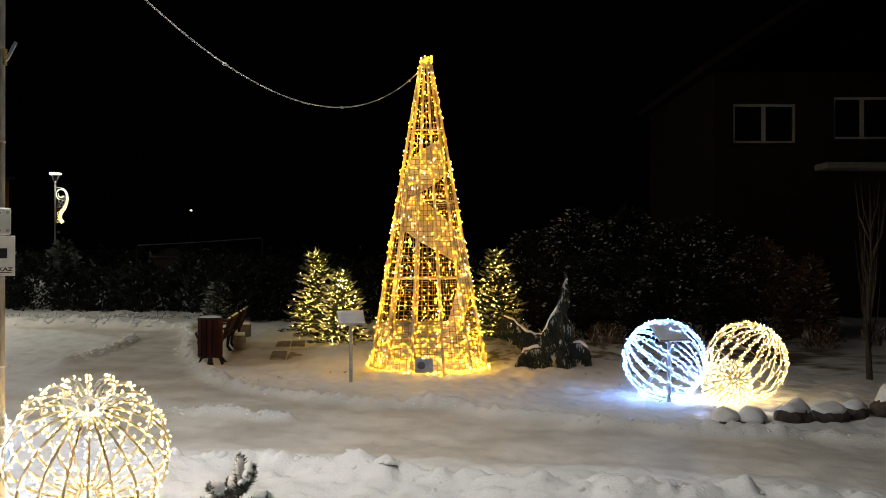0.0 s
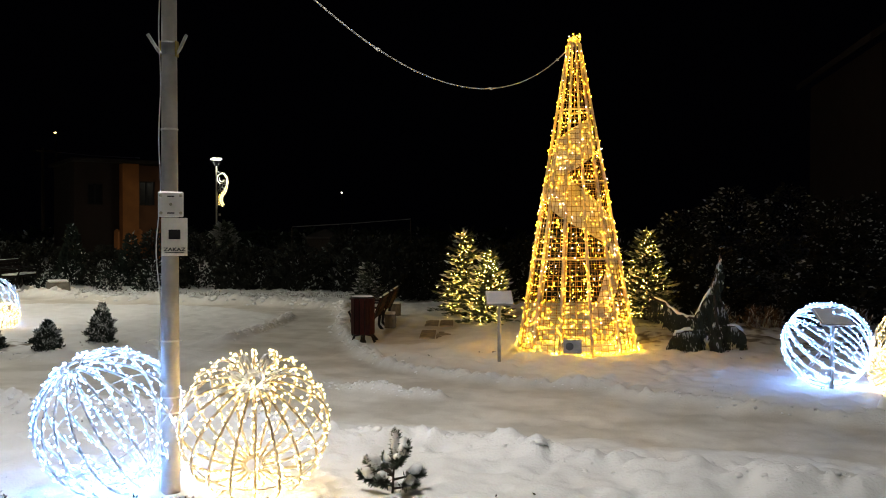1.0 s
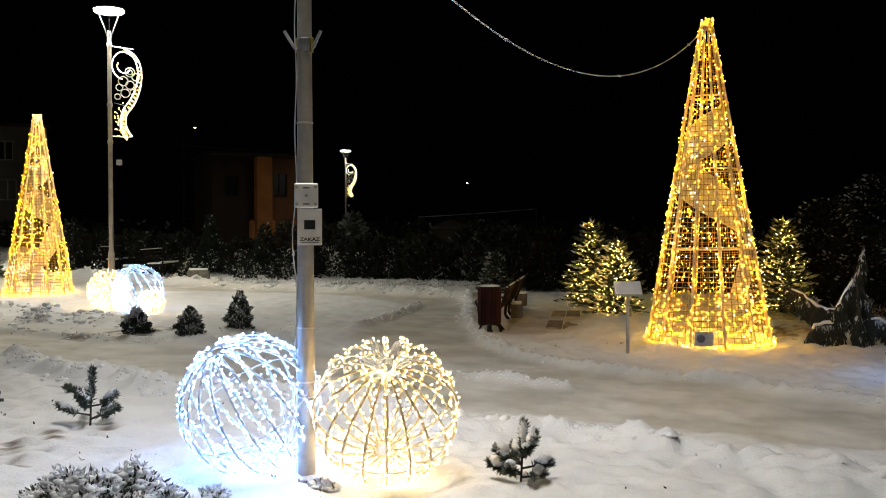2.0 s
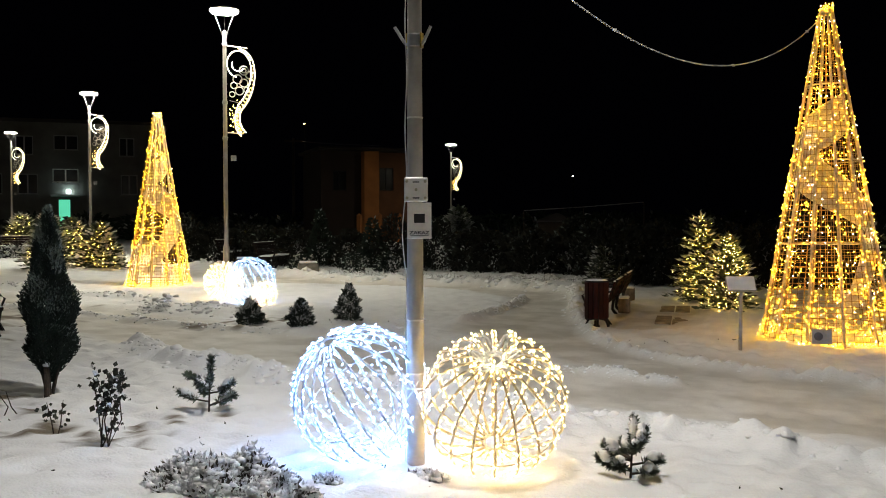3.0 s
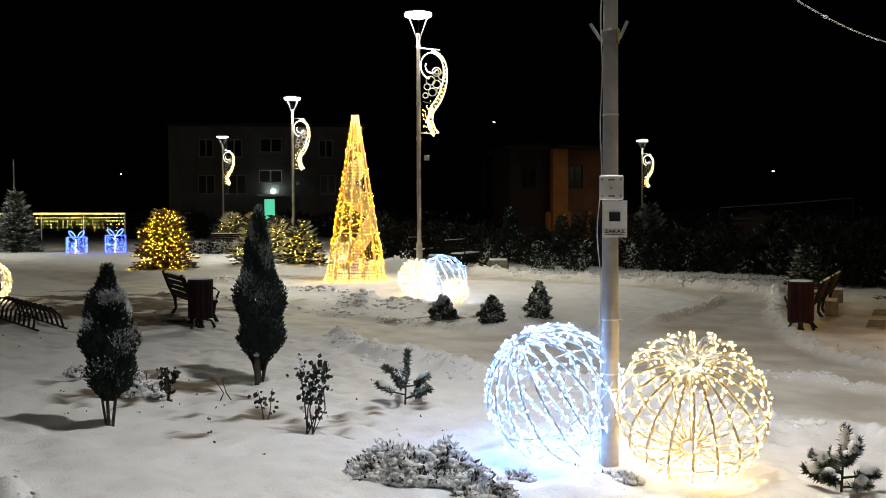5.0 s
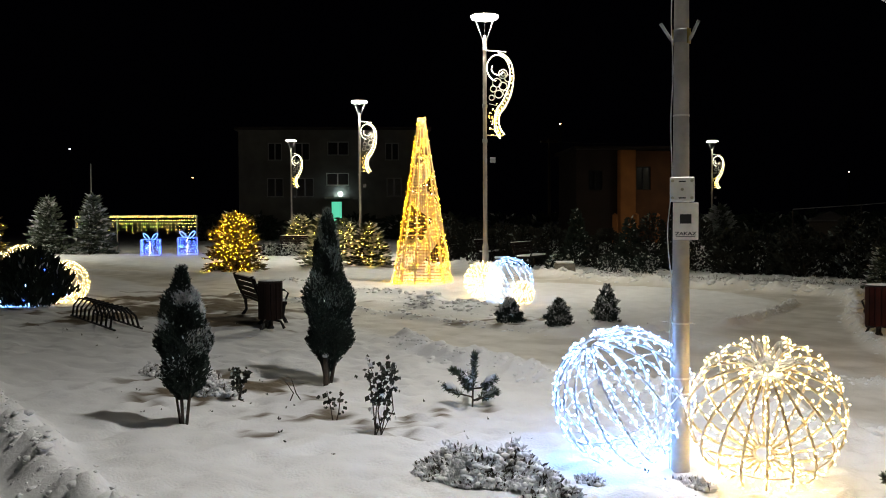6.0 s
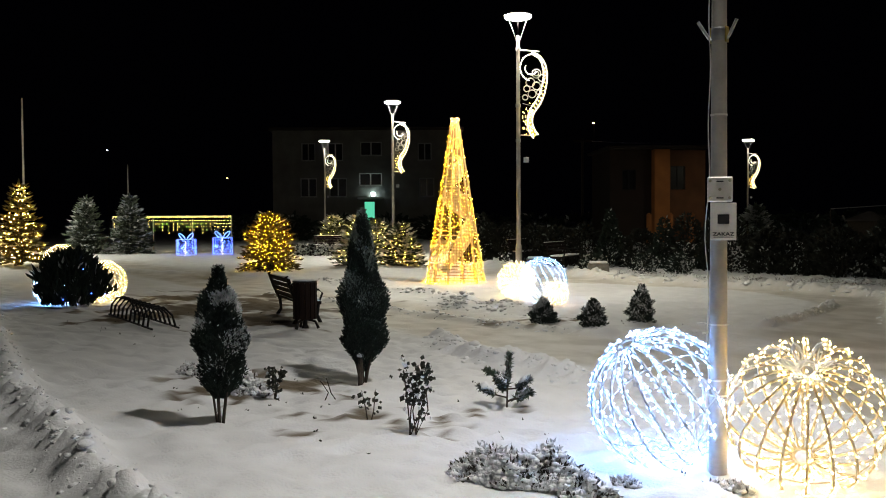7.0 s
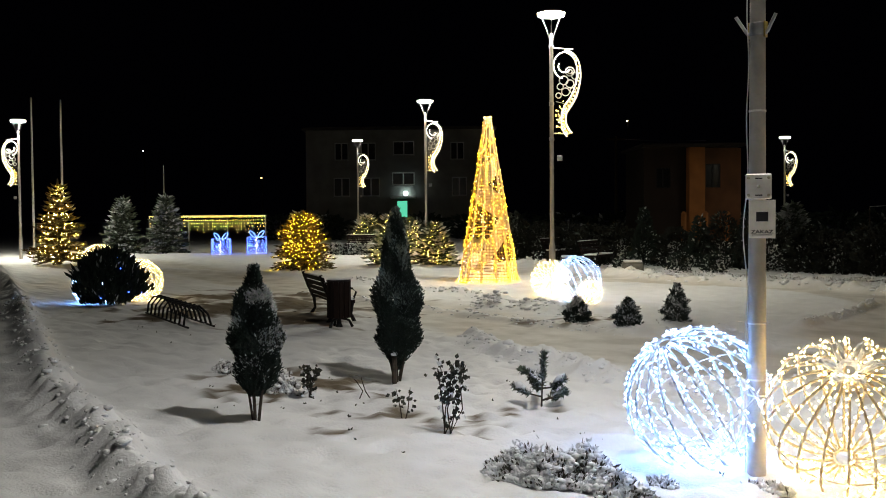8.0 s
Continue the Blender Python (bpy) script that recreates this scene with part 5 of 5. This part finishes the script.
def present(x, y, s, turn):
    c = base("light_present", x, y, gs(x, y), turn)
    part("frame", tube([(-s / 2, -s / 2, 0.02), (s / 2, -s / 2, 0.02), (s / 2, s / 2, 0.02), (-s / 2, s / 2, 0.02)], 0.015, 5, closed=True), RIB_COLD, c)
    part("frame", tube([(-s / 2, -s / 2, s * 0.9), (s / 2, -s / 2, s * 0.9), (s / 2, s / 2, s * 0.9), (-s / 2, s / 2, s * 0.9)], 0.015, 5, closed=True), RIB_COLD, c)
    for sx in (-1, 1):
        for sy in (-1, 1):
            part("upright", tube([(sx * s / 2, sy * s / 2, 0), (sx * s / 2, sy * s / 2, s * 0.9)], 0.015, 5), RIB_COLD, c)
    rng = np.random.default_rng(int(abs(x * 10)))
    blue, white = [], []
    for i in range(230):
        f = rng.integers(0, 5)
        u, v = rng.uniform(-s / 2, s / 2), rng.uniform(0.02, s * 0.9)
        blue.append([(u, -s / 2, v), (u, s / 2, v), (-s / 2, u, v), (s / 2, u, v), (u, rng.uniform(-s / 2, s / 2), s * 0.9)][f])
    for i in range(24):
        v = rng.uniform(0, s * 0.9)
        white.append((rng.normal() * 0.02, -s / 2 - 0.02, v))
        blue.append((rng.uniform(-s / 2, s / 2), -s / 2 - 0.02, s * 0.45 + rng.normal() * 0.02))
    for sx in (-1, 1):
        loop = [(sx * 0.24 * s * 1.4 * math.sin(b) ** 2 + sx * 0.05, 0, s * 0.92 + 0.14 * s * (1 - math.cos(2 * b)) + 0.1 * math.sin(2 * b)) for b in np.linspace(0, math.pi, 16)]
        part("bow_loop", tube(loop, 0.022, 5), glow("present_tube", (0.08, 0.3, 1.0), 2.2), c)
    tagged(link("blue_lights", bulb_mesh(blue, 0.024, 1.2, rng), BULB_BLUE, c, "blue LED bulbs"), kind="stuff")
    tagged(link("white_lights", bulb_mesh(white, 0.024, 1.2, rng), TUBE_WHITE, c, "white LED bulbs"), kind="stuff")
    tagged(c, "present-shaped frame of blue and white LEDs with a bow", "light present", group="light presents")


present(-36.66, 24.68, 0.8, 50)
present(-35.6, 25.9, 0.85, 52)

for x, y, h in ((-38.2, 16.75, 6.6), (-37.3, 17.55, 6.5), (-52.0, 31.0, 5.0)):
    c = base("flagpole", x, y)
    part("pole", lathe([(0.05, 0), (0.03, h), (0.02, h + 0.02)], 10), WHITE_PLASTIC, c)
    part("base_plate", lathe([(0.14, 0), (0.14, 0.04), (0.06, 0.06)], 10), ZINC, c)
    tagged(c, "slender white flagpole without a flag", "flagpole", group="flagpoles")


# ---- withered twigs and leaves poking through the snow ----
def litter():
    rng = np.random.default_rng(91)
    P, D = [], []
    for cx, cy, sx, sy, n in ((-5.6, 5.6, 1.6, 0.9, 60), (-3.6, 5.2, 0.9, 0.4, 26), (-9.0, 12.0, 1.2, 0.5, 60), (-7.4, 12.3, 0.6, 0.5, 40), (-0.6, 5.9, 1.2, 0.4, 16), (2.0, 11.2, 1.4, 0.5, 24), (-0.4, 12.6, 1.3, 0.4, 26), (-12.5, 8.3, 1.5, 0.8, 90), (-13.5, 9.5, 1.0, 0.6, 50), (-7.2, 5.6, 0.7, 0.4, 30), (5.0, 14.5, 1.6, 1.2, 40)):
        for i in range(n // 2):
            x, y = cx + rng.normal() * sx, cy + rng.normal() * sy
            z = gs(x, y)
            for k in range(rng.integers(1, 5)):
                P.append((x + rng.normal() * 0.015, y + rng.normal() * 0.015, z - 0.01))
                D.append((rng.normal() * 0.7, rng.normal() * 0.7, 1))
    L = 0.026 * rng.uniform(0.4, 1.5, len(P))
    me, idx = sprays(P, D, L, L * 0.22, 0.12, rng, "dead_twigs")
    ob = link("dead_twigs", me, [LEAF, SNOW])
    me.polygons.foreach_set("material_index", idx)
    tagged(ob, "withered leaf tips and twigs poking through the snow", "twigs", kind="stuff")


litter()


# ---- buildings ----
def window(parent, w, h, m, frame_mat, glass, mull=1, sill=True):
    """A window set into the wall: frame bars, panes and sill. m places its lower middle on the wall's face."""
    wn = part("window", box_bm(-w / 2, 0.05, 0, w / 2, 0.08, h, m=m), glass, parent, "dark window pane")
    t = 0.07
    for x0, z0, x1, z1 in ((-w / 2, 0, -w / 2 + t, h), (w / 2 - t, 0, w / 2, h), (-w / 2 + t, 0, w / 2 - t, t), (-w / 2 + t, h - t, w / 2 - t, h)):
        part("frame", box_bm(x0, -0.02, z0, x1, 0.048, z1, m=m, bevel=0.008), frame_mat, wn, "white window frame")
    for k in range(mull):
        xx = -w / 2 + w * (k + 1) / (mull + 1)
        part("mullion", box_bm(xx - 0.05, -0.015, t, xx + 0.05, 0.047, h - t, m=m), frame_mat, wn)
    if sill:
        part("sill", box_bm(-w / 2 - 0.06, -0.1, -0.06, w / 2 + 0.06, -0.025, -0.005, m=m, bevel=0.01), frame_mat, wn)


def walled(name, x, y, turn, W, D, H, wall, openings):
    """A house's empty and its walls; openings in the front go through: (left, bottom, right, top)."""
    c = base(name, x, y, turn=turn)
    xs = sorted({0, W, *[o[0] for o in openings], *[o[2] for o in openings]})
    zs = sorted({-0.3, H, *[o[1] for o in openings], *[o[3] for o in openings]})
    bm = bmesh.new()
    grid = {(a, b): bm.verts.new((a, 0, b)) for a in xs for b in zs}
    for x0, x1 in zip(xs, xs[1:]):
        for z0, z1 in zip(zs, zs[1:]):
            mx, mz = (x0 + x1) / 2, (z0 + z1) / 2
            if not any(o[0] < mx < o[2] and o[1] < mz < o[3] for o in openings):
                bm.faces.new((grid[x0, z0], grid[x1, z0], grid[x1, z1], grid[x0, z1]))
    ext = bmesh.ops.extrude_face_region(bm, geom=bm.faces[:])
    bmesh.ops.translate(bm, vec=(0, 0.3, 0), verts=[v for v in ext["geom"] if isinstance(v, bmesh.types.BMVert)])
    bmesh.ops.recalc_face_normals(bm, faces=bm.faces[:])
    part("front_wall", bm, wall, c)
    part("side_wall", box_bm(0, 0.3, -0.3, 0.3, D, H), wall, c)
    part("side_wall", box_bm(W - 0.3, 0.3, -0.3, W, D, H), wall, c)
    part("back_wall", box_bm(0.3, D - 0.3, -0.3, W - 0.3, D, H), wall, c)
    part("inner_floor", box_bm(0.3, 0.3, H * 0.5 - 0.1, W - 0.3, D - 0.3, H * 0.5), DARK_IRON, c)
    return c


GLASS = mat("dark_window_glass", (0.012, 0.013, 0.016), 0.25, 3, 0.3, 0)
FRAME = mat("white_window_frame", (0.75, 0.74, 0.72), 0.5, 10, 0.1, 0.05)
GLASS.node_tree.nodes["Principled BSDF"].inputs["Specular IOR Level"].default_value = 0.2
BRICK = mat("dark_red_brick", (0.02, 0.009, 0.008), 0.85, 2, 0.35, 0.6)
PLASTER = mat("grey_plaster", (0.14, 0.135, 0.125), 0.85, 0.8, 0.2, 0.4)
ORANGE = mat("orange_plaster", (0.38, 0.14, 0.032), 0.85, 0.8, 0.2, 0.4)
ROOF = mat("dark_roof", (0.025, 0.018, 0.016), 0.8, 3, 0.3, 0.6)


def brick_house():
    ops = [(0.55, 4.83, 2.3, 5.93), (3.35, 4.95, 5.0, 6.13), (8.0, 4.8, 9.6, 5.9)]
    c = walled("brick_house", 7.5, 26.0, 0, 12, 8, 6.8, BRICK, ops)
    for a, b, d, e in ops:
        window(c, d - a, e - b, Matrix.Translation(((a + d) / 2, 0.1, b)), FRAME, GLASS)
    part("ledge", box_bm(2.8, -0.9, 4.05, 9.5, -0.003, 4.22, bevel=0.02), mat("concrete_ledge", (0.42, 0.4, 0.37), 0.8, 4, 0.2), c, "pale concrete balcony slab")
    bm = bmesh.new()
    prof = [(-0.4, 6.75), (6, 11.0), (12.4, 6.75)]
    v = [[bm.verts.new((x, yy, z + dz)) for x, z in prof for dz in (0, 0.2)] for yy in (-0.4, 8.4)]
    A, B = v
    for q in ((0, 2, 3, 1), (2, 4, 5, 3)):
        bm.faces.new([A[i] for i in q])
        bm.faces.new([B[i] for i in reversed(q)])
    for i, j in ((0, 2), (2, 4), (1, 3), (3, 5)):
        bm.faces.new((A[i], B[i], B[j], A[j]))
    for i in ((0, 1), (4, 5)):
        bm.faces.new((A[i[0]], A[i[1]], B[i[1]], B[i[0]]))
    bmesh.ops.recalc_face_normals(bm, faces=bm.faces[:])
    part("roof", bm, ROOF, c)
    bm = bmesh.new()
    f = [bm.verts.new(p) for p in ((0.1, 0.05, 6.8), (11.9, 0.05, 6.8), (6, 0.05, 10.85))]
    bm.faces.new(f)
    bmesh.ops.solidify(bm, geom=bm.faces[:], thickness=0.2)
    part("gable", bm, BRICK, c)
    tagged(c, "dark red brick house with white windows and a gable roof", "house")


brick_house()


def grey_block():
    up = [(2.3, 6.3, 3.4, 7.7), (4.4, 6.3, 5.6, 7.7), (7.0, 6.7, 8.7, 7.8), (11.6, 6.3, 12.7, 7.7)]
    lo = [(2.2, 3.4, 3.5, 4.9), (4.5, 3.4, 5.9, 4.9), (11.7, 3.4, 12.9, 4.9)]
    mid = [(6.9, 4.3, 8.7, 5.3)]
    door = [(7.3, 0.9, 8.1, 3.0)]
    c = walled("apartment_block", -59.0, 48.0, 42.4, 15.0, 9, 8.7, PLASTER, up + lo + mid + door)
    dark = mat("dark_window_frame", (0.3, 0.3, 0.3), 0.6, 10, 0.1)
    for o in up + lo:
        window(c, o[2] - o[0], o[3] - o[1], Matrix.Translation(((o[0] + o[2]) / 2, 0.1, o[1])), dark, GLASS)
    o = mid[0]
    window(c, o[2] - o[0], o[3] - o[1], Matrix.Translation(((o[0] + o[2]) / 2, 0.1, o[1])), FRAME, GLASS)
    part("door", box_bm(7.3, 0.15, 0.9, 8.1, 0.2, 3.0), glow("lit_green_door_glass", (0.12, 0.75, 0.45), 0.9, (0.2, 0.5, 0.4)), c, "green-tinted glass door lit from within")
    part("canopy", box_bm(6.8, -1.1, 3.2, 8.8, -0.003, 3.35, bevel=0.03), ZINC, c)
    part("porch_lamp", lathe([(0.1, 3.45), (0.16, 3.55), (0.16, 3.7), (0.1, 3.75)], 10, m=Matrix.Translation((8.0, -0.25, 0))), glow("porch_lamp_glass", (0.75, 1.0, 0.95), 25), c, "bright white porch lamp")
    part("roof", box_bm(-0.3, -0.3, 8.7, 15.3, 9.3, 8.95, bevel=0.03), ROOF, c)
    tagged(c, "grey plastered two-storey block with a lit green door", "building")


grey_block()


def orange_house():
    ops = [(0.8, 3.4, 1.7, 4.7)]
    # Main wall: the same orange plaster, its lack of light put into the colour.
    c = walled("orange_house", -31.2, 53.0, 42.4, 5.2, 6, 6.0, mat("unlit_orange_plaster", (0.022, 0.01, 0.006), 0.85, 0.8, 0.2, 0.4), ops)
    for a, b, d, e in ops:
        window(c, d - a, e - b, Matrix.Translation(((a + d) / 2, 0.1, b)), DARK_IRON, GLASS)
    # The bay has the bright copy of the plaster, for its lit face.
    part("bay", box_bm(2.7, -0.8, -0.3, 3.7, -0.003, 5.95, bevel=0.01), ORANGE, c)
    bm = bmesh.new()
    for x0, z0, x1, z1 in ((3.703, -0.3, 3.85, 5.9), (4.8, -0.3, 6.1, 5.9), (3.85, -0.3, 4.8, 3.4), (3.85, 4.9, 4.8, 5.9)):
        box(bm, x0, -0.4, z0, x1, -0.1, z1)
    # The wing's dimmer orange holds its shade in the colour.
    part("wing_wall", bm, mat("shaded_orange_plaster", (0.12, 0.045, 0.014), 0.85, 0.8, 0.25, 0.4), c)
    window(c, 0.95, 1.5, Matrix.Translation((4.325, -0.3, 3.4)), DARK_IRON, GLASS)
    part("roof", box_bm(-0.3, -0.9, 6.0, 6.3, 6.3, 6.2, bevel=0.03), ROOF, c)
    tagged(c, "small orange plastered house with dark windows", "house")


orange_house()
for i, (x, y, z, col) in enumerate(((-37.3, 61.1, 8.9, (1.0, 0.55, 0.2)), (-18.9, 70.0, 4.95, (1.0, 0.85, 0.7)), (-65.6, 48.6, 5.35, (1.0, 0.6, 0.2)), (-82.2, 47.1, 8.5, (0.8, 0.85, 1.0)), (-59.8, 67.7, 10.5, (1.0, 0.85, 0.6)))):
    c = base("far_street_light", x, y)
    part("pole", lathe([(0.08, 0), (0.05, z - gz(x, y))], 8), DARK_IRON, c)
    part("head", lathe([(0.04, -0.03), (0.075, -0.015), (0.08, 0.02), (0.04, 0.04)], 10, m=Matrix.Translation((0.0, -0.1, z - gz(x, y)))), glow("far_lamp", col, 8.0 if i else 16.0), c, "small glowing lamp head")
    tagged(c, "far street light glowing in the dark", "street light", group="far street lights")
# fence pillars and low wall before the orange house
for i in range(3):
    c = base("fence_pillar", -28.4 + 1.0 * i, 53.0 + 0.92 * i)
    part("shaft", box_bm(-0.13, -0.13, 0, 0.13, 0.13, 1.7, bevel=0.02), ORANGE, c)
    part("cap", lathe([(0.2, 1.7), (0.2, 1.75), (0.04, 1.88)], 4), ORANGE, c)
    tagged(c, "orange plastered fence pillar with a pointed cap", "pillar", group="fence pillars")
# utility pole and its wire
c = base("utility_pole", -37.9, 60.4)
part("pole", lathe([(0.13, 0), (0.09, 7.6)], 8), BARK, c)
part("crossarm", box_bm(-0.7, -0.06, 7.3, 0.7, 0.06, 7.45, m=Matrix.Rotation(0.7, 4, "Z"), bevel=0.01), BARK, c)
part("wire", tube([(0, 0, 7.4), (2.5, 2.2, 7.22), (5.0, 4.5, 7.2)], 0.02, 4), ZINC, c)
tagged(c, "dark utility pole with a thin wire", "utility pole")
# dark hedge that closes the distance
for i in range(22):
    u = i / 21
    x, y = -58 + 62 * u, 44 + 26 * math.sin(math.pi * u * 0.8) - 12 * u
    shrub(x, y, [(0.0, 1.3), (0.9, 1.7), (1.5, 1.4), (1.9, 0.4)], 300 + i, [THUJA, FROST], 420, 0.45, 0.05, 0.3, 2, 0.2, "boundary_hedge", "dark clipped hedge at the park's far boundary", "boundary hedge")
# pale wire-like line beyond the hedge; its dark posts are added to carry it
c = base("far_wire_line", -13.7, 41.8, 0)
part("rail", tube([(0, 0, 2.08), (2.6, 0.8, 2.24), (5.3, 1.6, 2.46)], 0.022, 5), ZINC, c, "thin pale line")
for u in (0.0, 0.5, 1.0):
    part("post", lathe([(0.04, 0), (0.03, 2.06 + 0.38 * u)], 6, m=Matrix.Translation((5.3 * u, 1.6 * u, 0))), BARK, c)
tagged(c, "thin pale wire-like line on added posts beyond the hedge", "rail")
# gazebo roof far behind the hedge
c = base("garden_shed", -12.6, 43.5)
part("body", box_bm(-0.7, -0.7, 0, 0.7, 0.7, 1.35), BARK, c)
part("roof", lathe([(1.25, 1.35), (1.2, 1.42), (0.2, 1.75), (0.05, 1.8)], 4, m=Matrix.Rotation(0.9, 4, "Z")), mat("snowy_roof", (0.1, 0.09, 0.09), 0.8, 2, 0.3), c)
tagged(c, "small dark shed with a snowy hipped roof", "shed")
